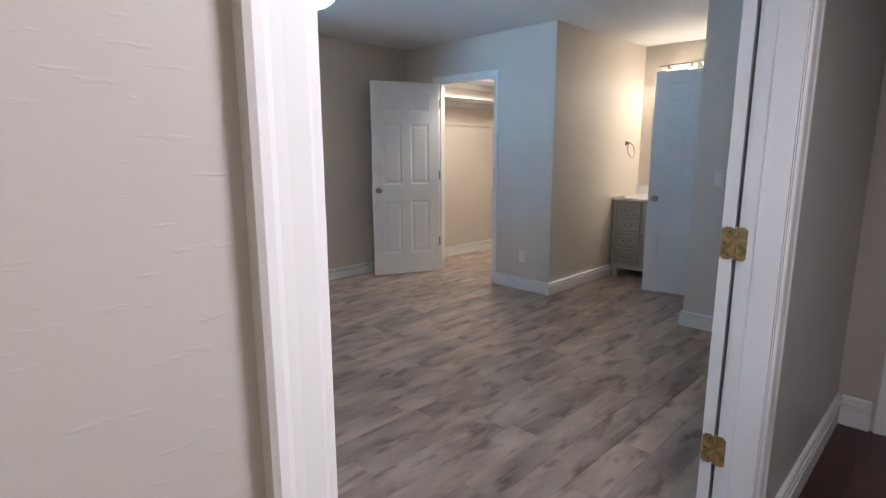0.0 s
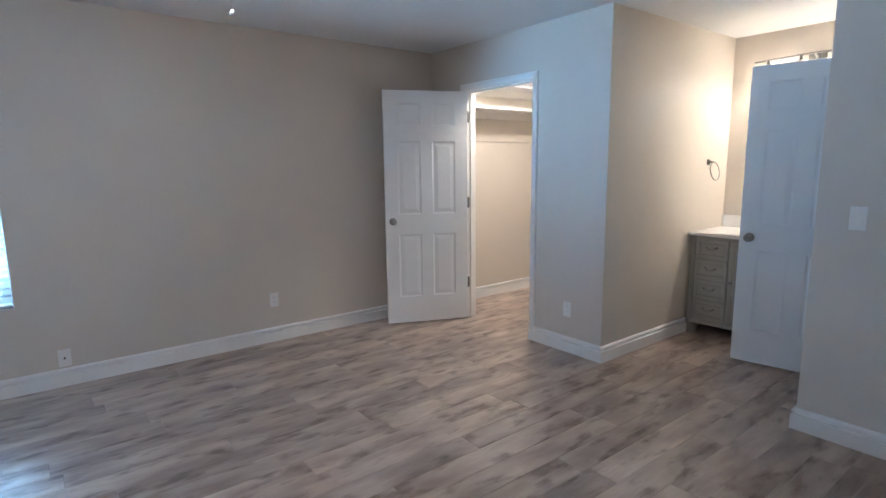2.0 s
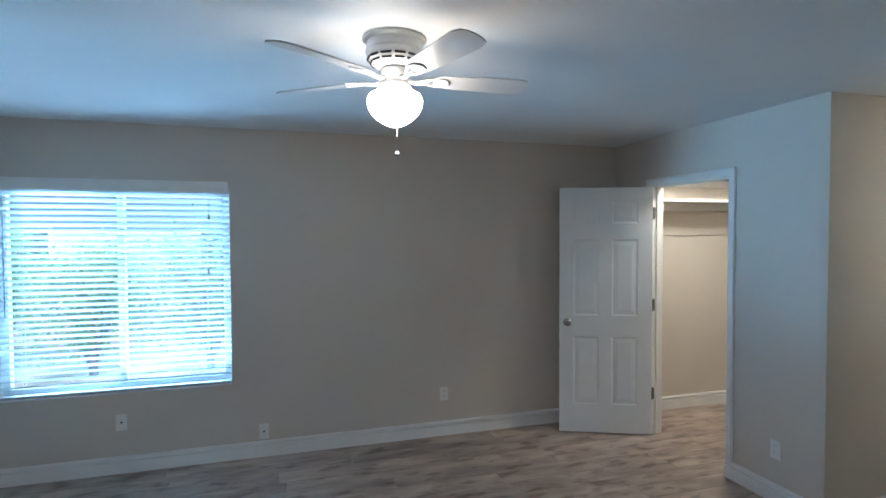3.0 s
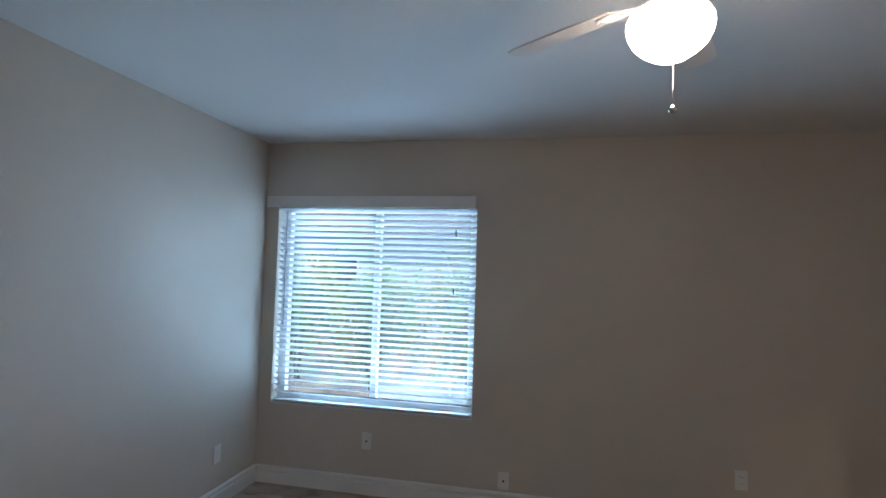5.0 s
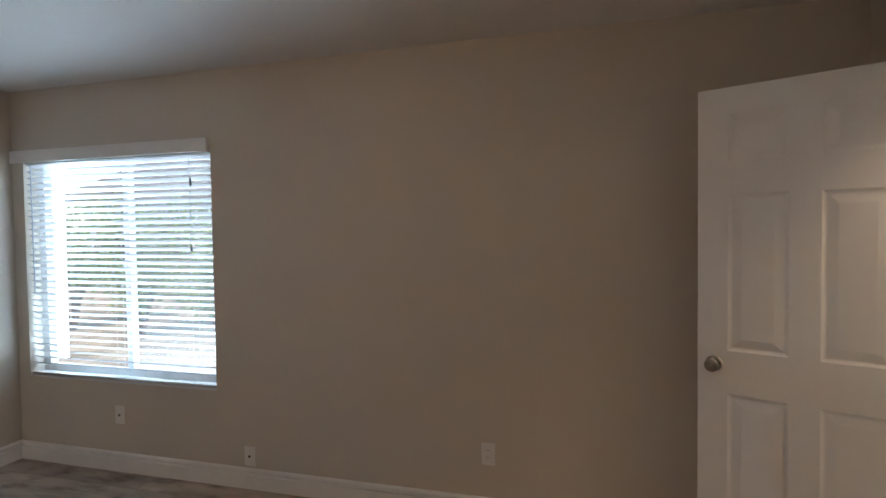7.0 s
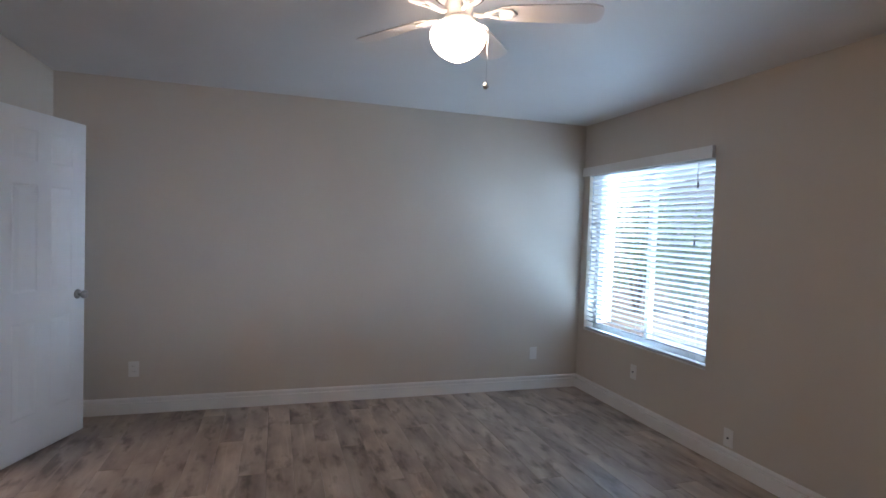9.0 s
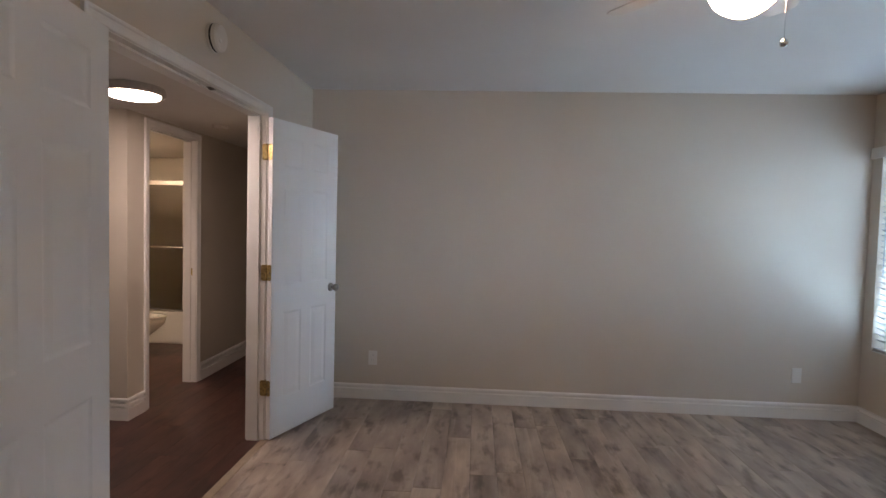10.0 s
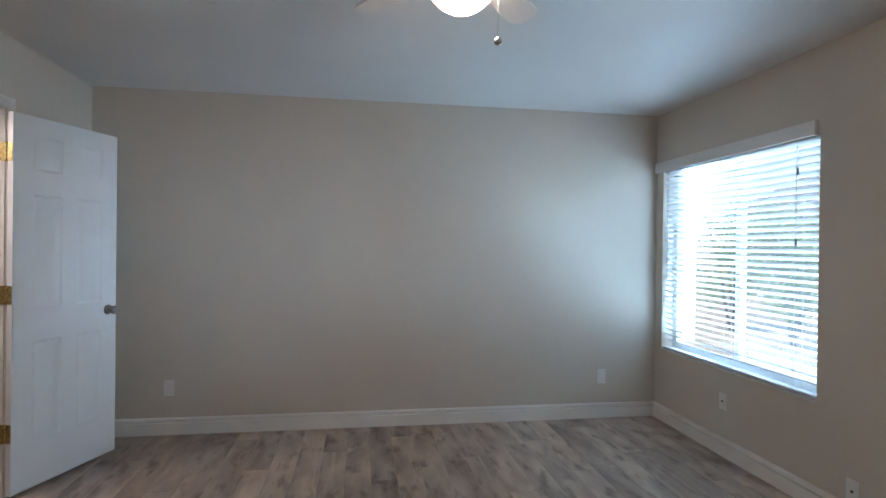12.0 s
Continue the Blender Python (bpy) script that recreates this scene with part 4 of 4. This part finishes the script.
oval(bm, [(0.0, 0.175, 0.37, 0.0001, 0.0), (0.008, 0.182, 0.38, 0.0001, 0.0), (0.016, 0.175, 0.37, 0.0001, 0.0)])
lid = part("lid", bm, M_PORC, wc, "raised white lid", True)
lid.matrix_local = pose(0, 0.245, 0.405, 80, 0, 0)
boxes("tank", M_PORC, [(-0.21, 0.02, 0.38, 0.21, 0.20, 0.72)], wc, 0.02)
boxes("tank_lid", M_PORC, [(-0.22, 0.01, 0.722, 0.22, 0.21, 0.755)], wc, 0.01)
bm = bmesh.new()
tube(bm, [(-0.15, 0.20, 0.65), (-0.15, 0.225, 0.65), (-0.09, 0.23, 0.645)], 0.007, 8)
part("flush_lever", bm, M_CHROME, wc, smooth=True)

strike = thing("strike_plate", pose(-0.20, -1.10, 0.95), "brass strike plate on the bathroom door frame", "strike plate")
boxes("plate", M_BRASS, [(0.0, -0.016, -0.03, 0.002, 0.016, 0.03)], strike)
strike2 = thing("strike_plate", pose(EAST + 0.03, 2.955, 0.93), "dark strike plate on the closet door frame", "strike plate")
boxes("plate", M_STEEL, [(-0.016, 0.0, -0.03, 0.016, 0.002, 0.03)], strike2)

# ---- outside the window ----
tagged(boxes("ground", M_GRASS, [(-120, NORTH + 0.152, -0.35, 120, 300, -0.25)]), "pale dry soil outside the window", "ground", kind="structure")


def shrub(x, y, height, spread, count, seed):
    """A multi-stemmed shrub: tapered limbs and a ragged crown of single leaves."""
    rnd = random.Random(seed)
    root = thing("tree", pose(x, y, -0.26), "leafy green garden shrub outside the window", "tree", group="shrubs outside")
    limbs = bmesh.new()
    tips = []
    for k in range(9):
        a, lean = rnd.uniform(0, 6.28), rnd.uniform(0.2, 1.0)
        pts = []
        for s in range(5):
            f = s / 4
            pts.append((math.cos(a) * spread * 0.75 * lean * f ** 1.3 + rnd.uniform(-.03, .03), math.sin(a) * spread * 0.75 * lean * f ** 1.3 + rnd.uniform(-.03, .03), height * (0.55 + 0.38 * (1 - lean * 0.5)) * f))
        tube(limbs, pts[:3], 0.028, 6)
        tube(limbs, pts[2:], 0.014, 5)
        tips += pts[2:]
    part("trunk", limbs, M_BARK, root)
    verts, faces = [], []
    clumps = [Vector(t) + Vector((rnd.gauss(0, .22), rnd.gauss(0, .22), rnd.gauss(0.05, .2))) for t in tips for _ in range(3)]
    clumps += [Vector((rnd.gauss(0, spread * .5), rnd.gauss(0, spread * .4), rnd.uniform(0.25, 0.75) * height)) for _ in range(26)]
    for _ in range(count):
        c = rnd.choice(clumps) + Vector((rnd.gauss(0, .13), rnd.gauss(0, .13), rnd.gauss(0, .11)))
        u = Vector((rnd.gauss(0, 1), rnd.gauss(0, 1), rnd.gauss(0, .6))).normalized()
        v = u.cross(Vector((rnd.gauss(0, 1), rnd.gauss(0, 1), rnd.gauss(0, 1)))).normalized()
        ln, wd = rnd.uniform(.04, .075), rnd.uniform(.016, .028)
        n = len(verts)
        verts += [c - u * ln * .5, c + v * wd + u * ln * .05, c + u * ln * .55, c - v * wd + u * ln * .05]
        faces.append((n, n + 1, n + 2, n + 3))
    me = bpy.data.meshes.new("crown")
    me.from_pydata([tuple(q) for q in verts], [], faces)
    me.materials.append(M_LEAF)
    cr = new("crown", me)
    cr.parent = root
    return root


shrub(-1.9, 8.6, 2.0, 0.9, 7000, 3)
shrub(-0.55, 8.3, 1.75, 0.8, 6500, 4)
shrub(0.95, 8.2, 1.95, 0.9, 7000, 5)
shrub(-3.6, 8.8, 2.3, 1.0, 6500, 6)
shrub(2.3, 9.0, 2.2, 1.0, 6000, 7)
shrub(-5.6, 9.2, 2.5, 1.1, 5000, 8)

house = thing("house", pose(-3.0, 15.0, -0.26), "grey-blue stucco neighbouring house behind the shrubs", "house")
boxes("wall", M_STUCCO, [(-9, 0, 0, 9, 8, 2.9)], house)
bm = bmesh.new()
prof = [(-0.7, 2.75), (-0.7, 2.9), (4.0, 5.0), (8.7, 2.9), (8.7, 2.75)]
ea, eb = [[bm.verts.new((x, y, z)) for y, z in prof] for x in (-9.6, 9.6)]
for i in range(len(prof)):
    j = (i + 1) % len(prof)
    bm.faces.new((ea[i], ea[j], eb[j], eb[i]))
bm.faces.new(ea)
bm.faces.new(eb)
bmesh.ops.recalc_face_normals(bm, faces=bm.faces)
part("roof", bm, M_ROOF, house, "dark shingle roof")
for x in (-5.5, -1.0, 3.5):
    w = boxes("window", M_VINYL, [(x - 0.65, -0.03, 0.95, x + 0.65, 0.02, 2.15)], house, 0.0)
    boxes("pane", M_DARK, [(x - 0.58, -0.036, 1.02, x + 0.58, -0.031, 2.08)], w)

# ---- floors: boards last ----


def board_mesh(length, width, material, gap, depth=0.008):
    bm = bmesh.new()
    g, c = gap, gap * 2
    x0, x1, y0, y1 = g, length - g, g, width - g
    lo = [bm.verts.new((x, y, -depth)) for x, y in ((x0, y0), (x1, y0), (x1, y1), (x0, y1))]
    mi = [bm.verts.new((x, y, -c)) for x, y in ((x0, y0), (x1, y0), (x1, y1), (x0, y1))]
    hi = [bm.verts.new((x, y, 0)) for x, y in ((x0 + c, y0 + c), (x1 - c, y0 + c), (x1 - c, y1 - c), (x0 + c, y1 - c))]
    for a, b in ((lo, mi), (mi, hi)):
        for i in range(4):
            j = (i + 1) % 4
            bm.faces.new((a[i], a[j], b[j], b[i]))
    bm.faces.new(hi)
    bmesh.ops.recalc_face_normals(bm, faces=bm.faces)
    return mesh_of("plank", bm, material)


def lay_boards(parent, x0, x1, y0, y1, width, length, first_y, material, seed, gap, fixed=None):
    rnd = random.Random(seed)
    cache = {}
    row = math.floor((y0 - first_y) / width)
    while first_y + row * width < y1 - 0.01:
        ya, yb = max(y0, first_y + row * width), min(y1, first_y + (row + 1) * width)
        start = x0 - (fixed(row) if fixed else rnd.uniform(0, length))
        while start < x1 - 0.01:
            a, b = max(x0, start), min(x1, start + length)
            if b - a > 0.03:
                key = (round(b - a, 3), round(yb - ya, 3))
                if key not in cache:
                    cache[key] = board_mesh(*key, material, gap)
                p = new("plank", cache[key])
                p.parent = parent
                p.location = (a, ya, rnd.uniform(-0.0004, 0.0))
            start += length
        row += 1


floor = structure("floor", M_SUBFLOOR, [(0, 0, -0.06, 6.57, NORTH, -0.008)], "grey-brown oak-look plank floor with pale streaks", "floor")
lay_boards(floor, 0, 6.57, 0.0, NORTH, 0.152, 1.22, 1.017, M_FLOOR, 11, 0.0006, lambda r: (-2.62 + 1.22 * 3 + r * 0.44 + 0.13 * ((r * 7) % 5)) % 1.22)
hall_floor = structure("floor_hall", M_SUBFLOOR, [(-2.1, -2.9, -0.06, 3.85, -0.0, -0.008)], "dark reddish-brown hall plank floor", "floor")
lay_boards(hall_floor, -2.1, 3.85, -2.8, -0.018, 0.127, 1.2, -2.8, M_HALLFLOOR, 12, 0.0003)
structure("threshold_strip", M_STRIP, [(JW, -0.02, -0.004, JE, 0.028, 0.005)], "pale oak transition strip between the two floors", "threshold", 0.002)
